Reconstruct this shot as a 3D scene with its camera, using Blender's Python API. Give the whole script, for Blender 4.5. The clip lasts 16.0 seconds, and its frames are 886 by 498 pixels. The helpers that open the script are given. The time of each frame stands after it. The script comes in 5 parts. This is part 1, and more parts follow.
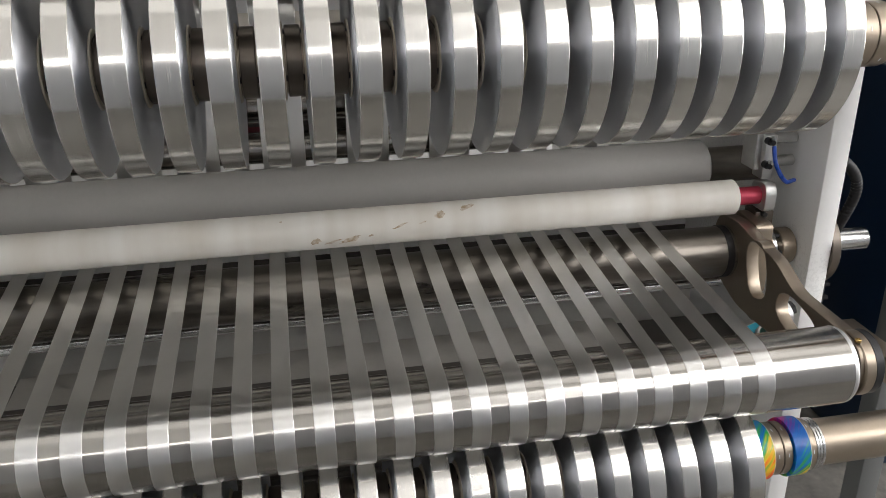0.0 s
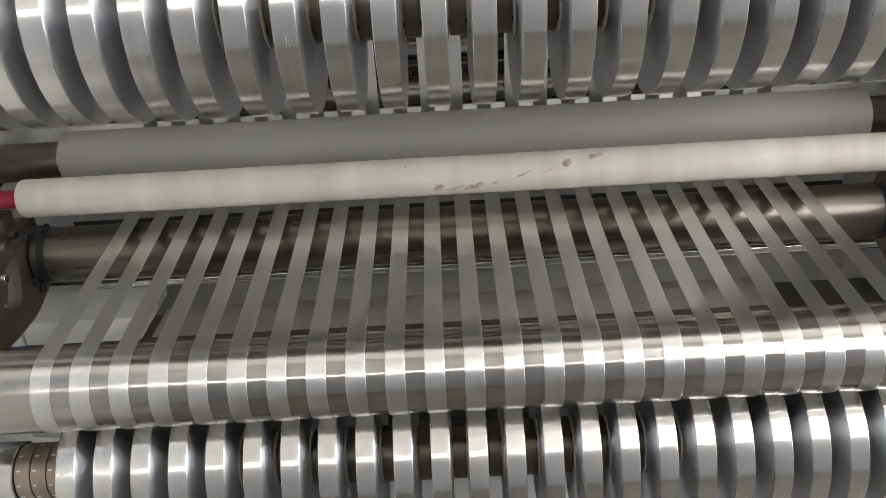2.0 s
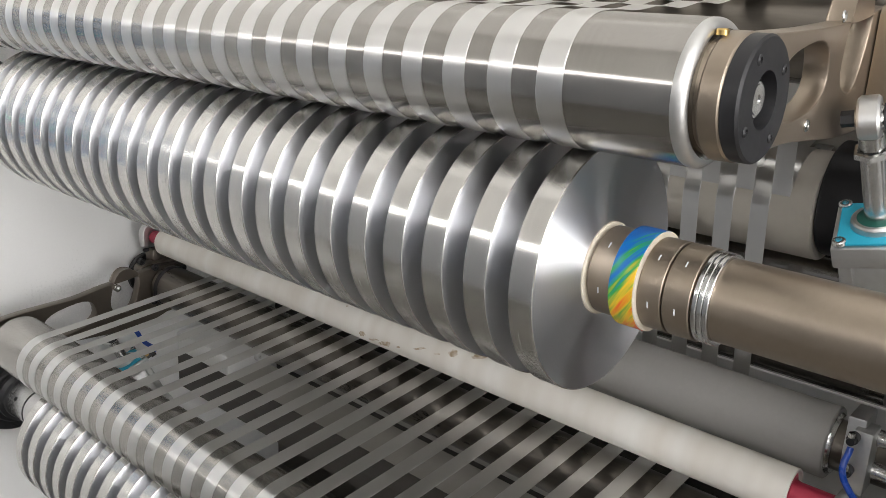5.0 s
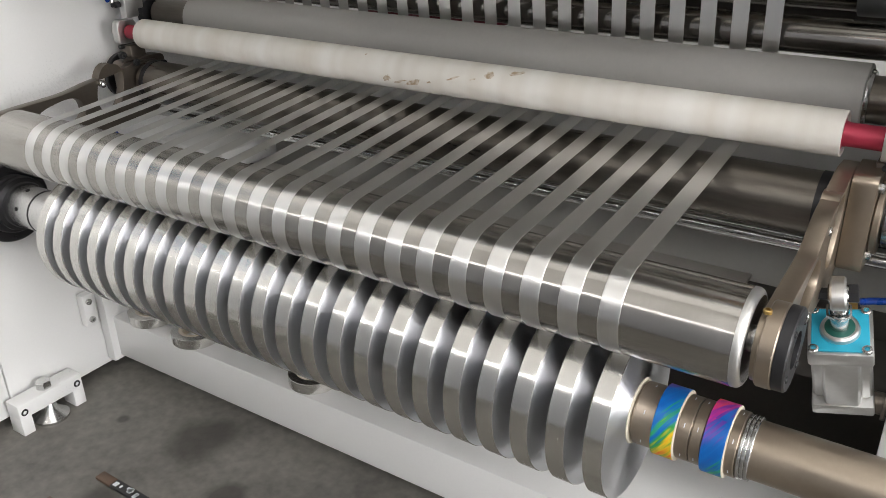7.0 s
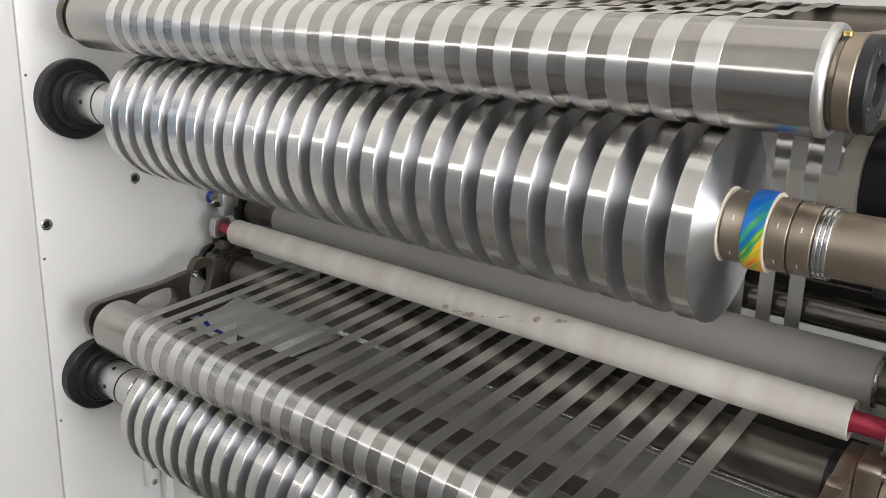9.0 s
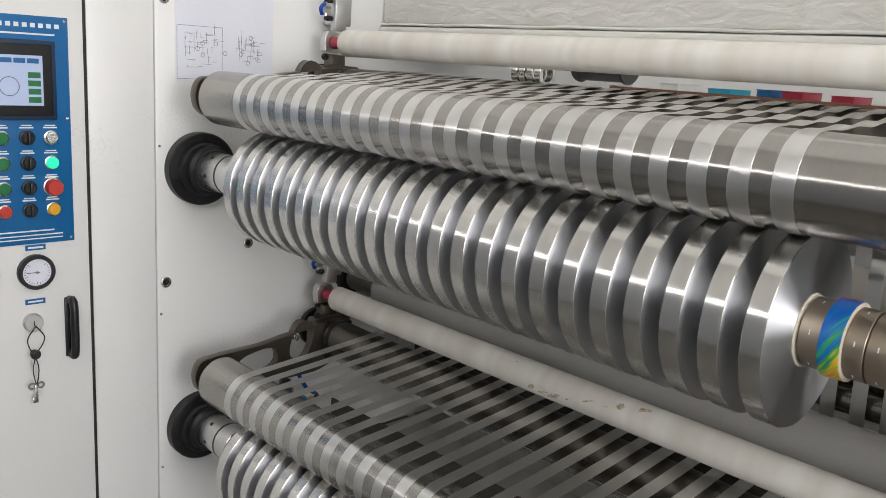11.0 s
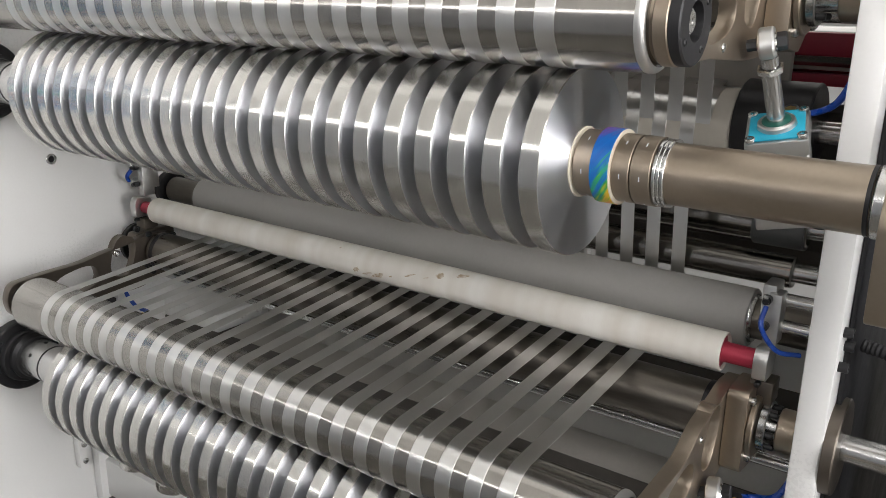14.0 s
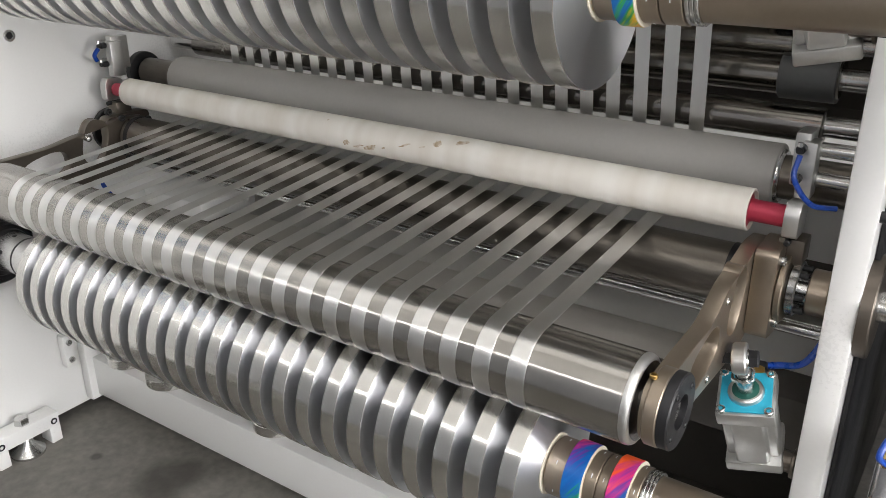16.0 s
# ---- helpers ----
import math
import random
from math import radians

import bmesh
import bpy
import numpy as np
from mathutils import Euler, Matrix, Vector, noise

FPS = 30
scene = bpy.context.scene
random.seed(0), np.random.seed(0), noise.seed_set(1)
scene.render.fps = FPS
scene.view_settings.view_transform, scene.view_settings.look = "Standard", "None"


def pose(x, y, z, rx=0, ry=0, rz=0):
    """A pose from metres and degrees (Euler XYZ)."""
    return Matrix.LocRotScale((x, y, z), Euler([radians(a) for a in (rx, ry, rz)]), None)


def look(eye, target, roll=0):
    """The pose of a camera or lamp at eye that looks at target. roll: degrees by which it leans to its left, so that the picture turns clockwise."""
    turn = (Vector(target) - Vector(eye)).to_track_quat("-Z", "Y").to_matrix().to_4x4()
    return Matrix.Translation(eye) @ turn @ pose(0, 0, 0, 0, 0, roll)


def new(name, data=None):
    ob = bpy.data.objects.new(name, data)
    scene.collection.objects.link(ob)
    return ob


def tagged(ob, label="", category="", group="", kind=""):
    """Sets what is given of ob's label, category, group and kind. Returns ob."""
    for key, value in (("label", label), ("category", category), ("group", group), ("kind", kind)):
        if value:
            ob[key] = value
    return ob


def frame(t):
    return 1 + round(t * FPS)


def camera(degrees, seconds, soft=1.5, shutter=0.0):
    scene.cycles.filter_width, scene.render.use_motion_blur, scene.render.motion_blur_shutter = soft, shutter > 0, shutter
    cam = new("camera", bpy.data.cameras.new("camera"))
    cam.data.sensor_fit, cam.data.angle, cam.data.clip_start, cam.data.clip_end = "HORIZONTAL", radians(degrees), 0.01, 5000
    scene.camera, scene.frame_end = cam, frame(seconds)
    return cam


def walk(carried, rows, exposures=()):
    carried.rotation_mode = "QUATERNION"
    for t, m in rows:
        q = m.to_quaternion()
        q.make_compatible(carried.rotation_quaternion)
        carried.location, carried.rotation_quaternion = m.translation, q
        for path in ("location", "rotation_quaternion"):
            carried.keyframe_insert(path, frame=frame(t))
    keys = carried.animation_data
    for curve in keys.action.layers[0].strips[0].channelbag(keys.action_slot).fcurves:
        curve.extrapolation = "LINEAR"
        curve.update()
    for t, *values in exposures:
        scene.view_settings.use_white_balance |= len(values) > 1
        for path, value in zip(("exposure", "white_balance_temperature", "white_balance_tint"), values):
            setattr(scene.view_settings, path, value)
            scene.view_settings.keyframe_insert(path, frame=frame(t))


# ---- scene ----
cam = camera(55.54, 16.0, soft=0.45)
PATH = [
    (0, (0.8285, -1.3651, 1.4455), (1.1621, 0.4396, 0.6505), -0.72),
    (0.5, (0.8045, -1.3696, 1.3981), (0.9552, 0.3854, 0.4509), -0.27),
    (1, (0.7785, -1.3633, 1.3863), (0.8245, 0.3556, 0.3649), -0.12),
    (1.5, (0.7827, -1.3622, 1.4017), (0.8117, 0.3848, 0.4285), -0.80),
    (2, (0.8742, -1.3533, 1.4320), (0.8490, 0.4374, 0.5418), -3.45),
    (2.5, (0.9259, -1.2843, 1.4421), (0.8525, 0.5571, 0.6649), -3.72),
    (3, (1.0244, -1.0902, 1.4800), (0.7311, 0.7718, 0.8115), -3.36),
    (3.2, (1.1372, -1.0371, 1.4696), (0.6503, 0.8010, 0.8496), -3.08),
    (5.3, (1.9264, -1.0278, 1.5101), (0.6684, 0.4005, 0.8960), 2.30),
    (5.5, (1.9264, -1.0472, 1.5092), (0.6947, 0.3876, 0.8579), 2.30),
    (6, (1.7984, -1.1153, 1.4721), (0.6869, 0.3646, 0.7141), 0.06),
    (6.5, (1.7319, -1.2322, 1.3664), (0.7215, 0.2930, 0.5583), -0.66),
    (7, (1.7940, -1.2530, 1.2755), (0.7869, 0.2434, 0.4116), -1.29),
    (7.5, (1.8161, -1.2588, 1.2760), (0.8035, 0.2296, 0.4047), -1.11),
    (8, (1.8163, -1.2869, 1.3108), (0.7724, 0.2153, 0.5024), -0.29),
    (8.5, (1.8184, -1.3348, 1.4231), (0.7139, 0.1837, 0.7346), 1.48),
    (9, (1.8524, -1.3268, 1.5035), (0.6739, 0.1844, 0.9313), 2.26),
    (9.5, (1.8721, -1.3341, 1.5338), (0.6771, 0.1921, 1.0408), 2.10),
    (10, (1.8891, -1.3473, 1.5412), (0.6575, 0.1610, 1.0849), 1.95),
    (10.2, (1.8962, -1.3533, 1.5411), (0.6253, 0.1252, 1.0950), 2.42),
    (12.3, (1.9060, -1.3300, 1.5480), (0.4540, -0.0200, 1.1140), 3.25),
    (12.5, (1.9070, -1.3450, 1.5410), (0.5080, 0.0150, 1.1190), 3.30),
    (13, (1.9370, -1.3350, 1.5430), (0.6770, 0.1630, 1.1330), 1.95),
    (13.5, (1.9770, -1.3081, 1.5350), (0.8216, 0.2492, 1.0451), 0.65),
    (14, (1.9910, -1.3229, 1.4603), (0.8893, 0.2416, 0.8786), 1.00),
    (14.5, (2.0019, -1.3228, 1.3851), (0.9300, 0.2257, 0.7118), 0.39),
    (15, (2.0152, -1.3243, 1.3388), (0.9487, 0.2005, 0.6056), -0.32),
    (15.5, (2.0081, -1.3353, 1.3484), (0.9585, 0.1789, 0.5702), -0.20),
    (16, (1.9284, -1.2542, 1.3421), (0.8834, 0.2643, 0.5662), -0.20),
]
walk(cam, [(t, look(eye, target, roll)) for t, eye, target, roll in PATH],
     exposures=[(0, 0.5), (1.5, 0.7), (3, 0.6), (5.5, 0.42), (6.1, 0.58), (7.5, 0.75), (8.5, 0.58), (9.5, 0.2), (12.5, 0.0), (13.5, 0.2), (14.5, 0.62), (16, 0.74)])

# ---- light: a hall with a window band behind the camera and added roof lamps ----
FLOOR = 0.03
world = bpy.data.worlds.new("hall_sky")
scene.world = world
world.use_nodes = True
wn = world.node_tree.nodes
sky = wn.new("ShaderNodeTexSky")
sky.sky_type = "NISHITA"
sky.sun_disc = False
sky.sun_elevation = radians(40)
sky.sun_rotation = radians(200)
wn["Background"].inputs["Strength"].default_value = 0.12
world.node_tree.links.new(sky.outputs["Color"], wn["Background"].inputs["Color"])


def area(name, eye, target, sx, sy, watts, colour=(1, 0.98, 0.95)):
    data = bpy.data.lights.new(name, "AREA")
    data.shape, data.size, data.size_y, data.energy, data.color = "RECTANGLE", sx, sy, watts, colour
    ob = new(name, data)
    ob.matrix_world = look(eye, target)
    return ob


BAND = [-9.4, -7.0, -4.6, -2.2, 0.2, 1.6]      # centres of the low window band opposite the machine
BAND_Z, TALL, TALL_Z = (2.00, 2.17), [3.35, 5.55], (2.0, 4.3)
DAY = (1.0, 0.975, 0.955)
for wx in BAND:
    w = 1.2 if wx > 1 else 2.2
    area("window_light", (wx, -2.70, sum(BAND_Z) / 2), (wx, 0, sum(BAND_Z) / 2), w, BAND_Z[1] - BAND_Z[0], 3.1 * w, DAY)
for wx in TALL:
    area("window_light", (wx, -2.70, sum(TALL_Z) / 2), (wx, 0, sum(TALL_Z) / 2), 2.0, TALL_Z[1] - TALL_Z[0], 60, DAY)
# Unseen lamps under the whole roof, added to raise the hall's overall brightness.
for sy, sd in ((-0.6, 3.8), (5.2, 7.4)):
    area("roof_fill", (-2.0, sy, 6.05), (-2.0, sy, 0), 19.6, sd, (1.4 if sy < 0 else 2.3) * 19.6 * sd, (1.0, 0.965, 0.925))
area("gate_light", (8.1, -1.4, 2.2), (0, -1.4, 2.2), 2.0, 3.4, 205, DAY)


# ---- materials ----
def node_mat(name):
    m = bpy.data.materials.new(name)
    m.use_nodes = True
    nt = m.node_tree
    return m, nt, nt.nodes["Principled BSDF"]


def mat(name, colour, rough=0.5, metal=0.0, var=0.12, scale=6.0, grain=60.0, bump=0.02, rvar=0.1, stretch=(1, 1, 1), aniso=0.0, coat=0.0):
    """A surface with stains and grain at two scales, and fine relief."""
    m, nt, b = node_mat(name)
    tc = nt.nodes.new("ShaderNodeTexCoord")
    mp = nt.nodes.new("ShaderNodeMapping")
    mp.inputs["Scale"].default_value = stretch
    nt.links.new(tc.outputs["Object"], mp.inputs["Vector"])
    big = nt.nodes.new("ShaderNodeTexNoise")
    big.inputs["Scale"].default_value, big.inputs["Detail"].default_value = scale, 5
    fine = nt.nodes.new("ShaderNodeTexNoise")
    fine.inputs["Scale"].default_value, fine.inputs["Detail"].default_value = grain, 3
    for n in (big, fine):
        nt.links.new(mp.outputs["Vector"], n.inputs["Vector"])
    mix = nt.nodes.new("ShaderNodeMath")
    mix.operation = "MULTIPLY_ADD"
    nt.links.new(fine.outputs["Fac"], mix.inputs[0])
    mix.inputs[1].default_value = 0.5
    nt.links.new(big.outputs["Fac"], mix.inputs[2])
    ramp = nt.nodes.new("ShaderNodeMapRange")
    ramp.inputs["From Min"].default_value, ramp.inputs["From Max"].default_value = 0.45, 1.05
    ramp.inputs["To Min"].default_value, ramp.inputs["To Max"].default_value = 1 - var, 1 + var
    nt.links.new(mix.outputs[0], ramp.inputs["Value"])
    col = nt.nodes.new("ShaderNodeVectorMath")
    col.operation = "SCALE"
    col.inputs[0].default_value = colour
    nt.links.new(ramp.outputs[0], col.inputs["Scale"])
    nt.links.new(col.outputs[0], b.inputs["Base Color"])
    rr = nt.nodes.new("ShaderNodeMapRange")
    rr.inputs["From Min"].default_value, rr.inputs["From Max"].default_value = 0.4, 1.1
    rr.inputs["To Min"].default_value, rr.inputs["To Max"].default_value = max(0.02, rough - rvar), min(1, rough + rvar)
    nt.links.new(mix.outputs[0], rr.inputs["Value"])
    nt.links.new(rr.outputs[0], b.inputs["Roughness"])
    b.inputs["Metallic"].default_value = metal
    b.inputs["Coat Weight"].default_value = coat
    b.inputs["Coat Roughness"].default_value = 0.15
    if aniso:
        tg = nt.nodes.new("ShaderNodeTangent")
        tg.direction_type, tg.axis = "RADIAL", "X"
        nt.links.new(tg.outputs[0], b.inputs["Tangent"])
        b.inputs["Anisotropic"].default_value, b.inputs["Anisotropic Rotation"].default_value = aniso, 0.25
    if bump:
        bp = nt.nodes.new("ShaderNodeBump")
        bp.inputs["Strength"].default_value, bp.inputs["Distance"].default_value = bump, 0.002
        nt.links.new(fine.outputs["Fac"], bp.inputs["Height"])
        nt.links.new(bp.outputs[0], b.inputs["Normal"])
    return m


def ring_metal(name, colour, rough, freq, depth, var=0.06, aniso=0.0):
    """Metal with fine concentric marks round the local x axis, as wound foil or turned steel has."""
    m, nt, b = node_mat(name)
    tc = nt.nodes.new("ShaderNodeTexCoord")
    sep = nt.nodes.new("ShaderNodeSeparateXYZ")
    nt.links.new(tc.outputs["Object"], sep.inputs[0])
    comb = nt.nodes.new("ShaderNodeCombineXYZ")
    nt.links.new(sep.outputs["Y"], comb.inputs["X"])
    nt.links.new(sep.outputs["Z"], comb.inputs["Y"])
    ln = nt.nodes.new("ShaderNodeVectorMath")
    ln.operation = "LENGTH"
    nt.links.new(comb.outputs[0], ln.inputs[0])
    info = nt.nodes.new("ShaderNodeObjectInfo")
    line = nt.nodes.new("ShaderNodeCombineXYZ")
    nt.links.new(ln.outputs["Value"], line.inputs["X"])
    nt.links.new(sep.outputs["X"], line.inputs["Y"])
    nt.links.new(info.outputs["Random"], line.inputs["Z"])
    fine = nt.nodes.new("ShaderNodeTexNoise")
    fine.inputs["Scale"].default_value, fine.inputs["Detail"].default_value = freq, 4
    nt.links.new(line.outputs[0], fine.inputs["Vector"])
    big = nt.nodes.new("ShaderNodeTexNoise")
    big.inputs["Scale"].default_value, big.inputs["Detail"].default_value = 14, 3
    nt.links.new(tc.outputs["Object"], big.inputs["Vector"])
    add = nt.nodes.new("ShaderNodeMath")
    nt.links.new(fine.outputs["Fac"], add.inputs[0])
    nt.links.new(big.outputs["Fac"], add.inputs[1])
    mr = nt.nodes.new("ShaderNodeMapRange")
    mr.inputs["From Min"].default_value, mr.inputs["From Max"].default_value = 0.6, 1.4
    mr.inputs["To Min"].default_value, mr.inputs["To Max"].default_value = 1 - var, 1 + var
    nt.links.new(add.outputs[0], mr.inputs["Value"])
    col = nt.nodes.new("ShaderNodeVectorMath")
    col.operation = "SCALE"
    col.inputs[0].default_value = colour
    nt.links.new(mr.outputs[0], col.inputs["Scale"])
    nt.links.new(col.outputs[0], b.inputs["Base Color"])
    rr = nt.nodes.new("ShaderNodeMapRange")
    rr.inputs["From Min"].default_value, rr.inputs["From Max"].default_value = 0.6, 1.4
    rr.inputs["To Min"].default_value, rr.inputs["To Max"].default_value = rough * 0.75, rough * 1.3
    nt.links.new(add.outputs[0], rr.inputs["Value"])
    nt.links.new(rr.outputs[0], b.inputs["Roughness"])
    b.inputs["Metallic"].default_value = 1.0
    bp = nt.nodes.new("ShaderNodeBump")
    bp.inputs["Strength"].default_value, bp.inputs["Distance"].default_value = depth, 0.001
    nt.links.new(fine.outputs["Fac"], bp.inputs["Height"])
    nt.links.new(bp.outputs[0], b.inputs["Normal"])
    if aniso:
        tg = nt.nodes.new("ShaderNodeTangent")
        tg.direction_type, tg.axis = "RADIAL", "X"
        nt.links.new(tg.outputs[0], b.inputs["Tangent"])
        b.inputs["Anisotropic"].default_value, b.inputs["Anisotropic Rotation"].default_value = aniso, 0.25
    return m


def rainbow(name):
    """Printed tape: a wheel of streaked colours round the x axis."""
    m, nt, b = node_mat(name)
    tc = nt.nodes.new("ShaderNodeTexCoord")
    sep = nt.nodes.new("ShaderNodeSeparateXYZ")
    nt.links.new(tc.outputs["Object"], sep.inputs[0])
    neg = nt.nodes.new("ShaderNodeMath")
    neg.operation = "MULTIPLY"
    neg.inputs[1].default_value = -1
    nt.links.new(sep.outputs["Y"], neg.inputs[0])
    ang = nt.nodes.new("ShaderNodeMath")
    ang.operation = "ARCTAN2"
    nt.links.new(sep.outputs["Z"], ang.inputs[0])
    nt.links.new(neg.outputs[0], ang.inputs[1])
    turn = nt.nodes.new("ShaderNodeMath")
    turn.operation = "MULTIPLY_ADD"
    turn.inputs[1].default_value, turn.inputs[2].default_value = -1 / (2 * math.pi), 125 / 360 + 2
    nt.links.new(ang.outputs[0], turn.inputs[0])
    sl = nt.nodes.new("ShaderNodeMath")
    sl.operation = "MULTIPLY_ADD"
    sl.inputs[1].default_value = 5.0
    nt.links.new(sep.outputs["X"], sl.inputs[0])
    nt.links.new(turn.outputs[0], sl.inputs[2])
    vec = nt.nodes.new("ShaderNodeCombineXYZ")
    nt.links.new(sl.outputs[0], vec.inputs["X"])
    nt.links.new(sep.outputs["X"], vec.inputs["Y"])
    mp = nt.nodes.new("ShaderNodeMapping")
    mp.inputs["Scale"].default_value = (26, 30, 1)
    nt.links.new(vec.outputs[0], mp.inputs["Vector"])
    no = nt.nodes.new("ShaderNodeTexNoise")
    no.inputs["Scale"].default_value, no.inputs["Detail"].default_value = 1.0, 2
    nt.links.new(mp.outputs[0], no.inputs["Vector"])
    slant = nt.nodes.new("ShaderNodeMath")
    slant.operation = "MULTIPLY_ADD"
    slant.inputs[1].default_value = 0.5
    nt.links.new(no.outputs["Fac"], slant.inputs[0])
    nt.links.new(sl.outputs[0], slant.inputs[2])
    fr = nt.nodes.new("ShaderNodeMath")
    fr.operation = "FRACT"
    off = nt.nodes.new("ShaderNodeMath")
    off.operation = "SUBTRACT"
    off.inputs[1].default_value = 0.30
    nt.links.new(slant.outputs[0], off.inputs[0])
    nt.links.new(off.outputs[0], fr.inputs[0])
    ramp = nt.nodes.new("ShaderNodeValToRGB")
    stops = [(0.0, (0.0, 0.11, 0.42)), (0.13, (0.0, 0.13, 0.45)), (0.25, (0.03, 0.33, 0.06)), (0.35, (0.75, 0.5, 0.02)), (0.46, (0.85, 0.12, 0.02)),
             (0.62, (0.85, 0.1, 0.02)), (0.74, (0.6, 0.03, 0.22)), (0.84, (0.16, 0.03, 0.3)), (0.93, (0.0, 0.1, 0.4))]
    while len(ramp.color_ramp.elements) < len(stops):
        ramp.color_ramp.elements.new(0.5)
    for el, (p, c) in zip(ramp.color_ramp.elements, stops):
        el.position, el.color = p, (*c, 1)
    nt.links.new(fr.outputs[0], ramp.inputs["Fac"])
    nt.links.new(ramp.outputs["Color"], b.inputs["Base Color"])
    b.inputs["Roughness"].default_value = 0.35
    return m


M_FOIL = ring_metal("wound_foil", (0.70, 0.69, 0.66), 0.22, 900, 0.02, aniso=0.92)
M_FACE = ring_metal("foil_edge", (0.70, 0.71, 0.735), 0.40, 2600, 0.04, aniso=1.0)
M_CHROME = ring_metal("chrome_roller", (0.41, 0.395, 0.37), 0.21, 240, 0.01, aniso=0.92)
M_STRIP = mat("foil_strip", (0.70, 0.695, 0.68), 0.33, 1.0, 0.04, 14, 60, 0.006, 0.03, aniso=0.85)
M_COLLAR = mat("turned_dark_steel", (0.40, 0.40, 0.395), 0.22, 1.0, 0.08, 12, 120, 0.0, 0.04)
# Brown for dark members, and for sheets that paint the unlit gaps dark.
M_DARKFILL = mat("dark_brown_fill", (0.075, 0.068, 0.06), 0.6, 0.0, 0.2, 6, 70, 0.03)
M_RUST = mat("rusty_brown_steel", (0.13, 0.085, 0.06), 0.6, 0.2, 0.25, 20, 120, 0.05)
M_WOOD = mat("brown_varnished_wood", (0.20, 0.085, 0.045), 0.4, 0.0, 0.2, 6, 90, 0.03, 0.1, (0.3, 4, 4))
M_STEEL = mat("bright_steel", (0.60, 0.60, 0.59), 0.24, 1.0, 0.05, 12, 120, 0.0, 0.04)
M_ALU = mat("cast_aluminium", (0.60, 0.60, 0.59), 0.42, 1.0, 0.1, 15, 150, 0.06)
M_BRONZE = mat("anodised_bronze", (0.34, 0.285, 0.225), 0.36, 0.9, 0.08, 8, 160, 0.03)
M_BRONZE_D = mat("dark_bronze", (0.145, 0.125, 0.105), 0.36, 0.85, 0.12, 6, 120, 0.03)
M_DARKTUBE = mat("oiled_dark_steel", (0.16, 0.145, 0.125), 0.30, 0.9, 0.30, 5, 60, 0.02, 0.12, (0.4, 3, 3))
M_DGREY = mat("grey_machine_paint", (0.16, 0.165, 0.165), 0.4, 0.1, 0.08, 5, 120, 0.03)
M_DCHROME = mat("dark_polished_steel", (0.36, 0.345, 0.32), 0.2, 1.0, 0.1, 6, 90, 0.01)
M_BLACK = mat("black_oxide", (0.022, 0.022, 0.024), 0.42, 0.3, 0.2, 10, 90, 0.03)
M_RUBBER = mat("black_rubber", (0.018, 0.018, 0.02), 0.6, 0.0, 0.2, 14, 120, 0.05)
M_WHITE = mat("white_machine_paint", (0.81, 0.81, 0.80), 0.30, 0.0, 0.025, 2.0, 180, 0.03, 0.06, coat=0.3)
M_GREY = mat("grey_rubber_sleeve", (0.41, 0.40, 0.38), 0.55, 0.0, 0.06, 3, 130, 0.03)
M_RED = mat("red_anodised", (0.42, 0.035, 0.07), 0.38, 0.35, 0.08, 9, 90, 0.02)
M_TEAL = mat("teal_cover", (0.02, 0.36, 0.52), 0.5, 0.0, 0.08, 12, 90, 0.03)
M_GREEN = mat("dark_green_seal", (0.01, 0.09, 0.07), 0.4, 0.0, 0.1, 20, 90, 0.02)
M_HOSE = mat("blue_air_hose", (0.01, 0.06, 0.36), 0.3, 0.0, 0.06, 20, 90, 0.01)
M_CARD = mat("cream_core_paper", (0.66, 0.60, 0.49), 0.75, 0.0, 0.08, 30, 200, 0.06)
M_NAVY = mat("navy_paint", (0.012, 0.035, 0.085), 0.4, 0.0, 0.1, 4, 90, 0.02)
M_BEIGE = mat("beige_steel_plate", (0.43, 0.41, 0.375), 0.42, 0.1, 0.08, 4, 90, 0.03)
M_PALE = mat("pale_grey_machine_paint", (0.56, 0.55, 0.52), 0.42, 0.0, 0.06, 4, 90, 0.03)
M_CRIMSON = mat("crimson_paint", (0.33, 0.02, 0.05), 0.4, 0.0, 0.1, 5, 90, 0.02)
M_CREAM = mat("cream_sleeve", (0.58, 0.545, 0.48), 0.38, 0.0, 0.06, 5, 90, 0.02)
M_MAROON = mat("maroon_paint", (0.16, 0.02, 0.035), 0.42, 0.0, 0.1, 5, 90, 0.02)
M_WALL = mat("hall_wall_paint", (0.79, 0.785, 0.77), 0.8, 0.0, 0.06, 0.7, 40, 0.03)
M_DADO = mat("blue_grey_wall_paint", (0.42, 0.435, 0.47), 0.5, 0.0, 0.1, 0.8, 40, 0.03)
M_CEIL = mat("hall_roof_sheet", (0.72, 0.72, 0.715), 0.7, 0.0, 0.08, 0.5, 30, 0.03)
M_BLUE = mat("blue_panel_film", (0.004, 0.125, 0.34), 0.4, 0.0, 0.04, 6, 90, 0.01)
M_PAPER = mat("drawing_paper", (0.76, 0.775, 0.86), 0.8, 0.0, 0.03, 5, 90, 0.02)
M_INK = mat("ink", (0.12, 0.12, 0.15), 0.8, 0.0, 0.1, 9, 90, 0.0)
M_LABELWHITE = mat("white_print", (0.75, 0.78, 0.82), 0.6, 0.0, 0.04, 9, 90, 0.0)
M_KEYGREEN = mat("green_button", (0.01, 0.16, 0.05), 0.35, 0.0, 0.08, 20, 90, 0.01)
M_KEYRED = mat("red_button", (0.50, 0.04, 0.03), 0.35, 0.0, 0.08, 20, 90, 0.01)
M_KEYYELLOW = mat("yellow_button", (0.75, 0.38, 0.02), 0.35, 0.0, 0.08, 20, 90, 0.01)
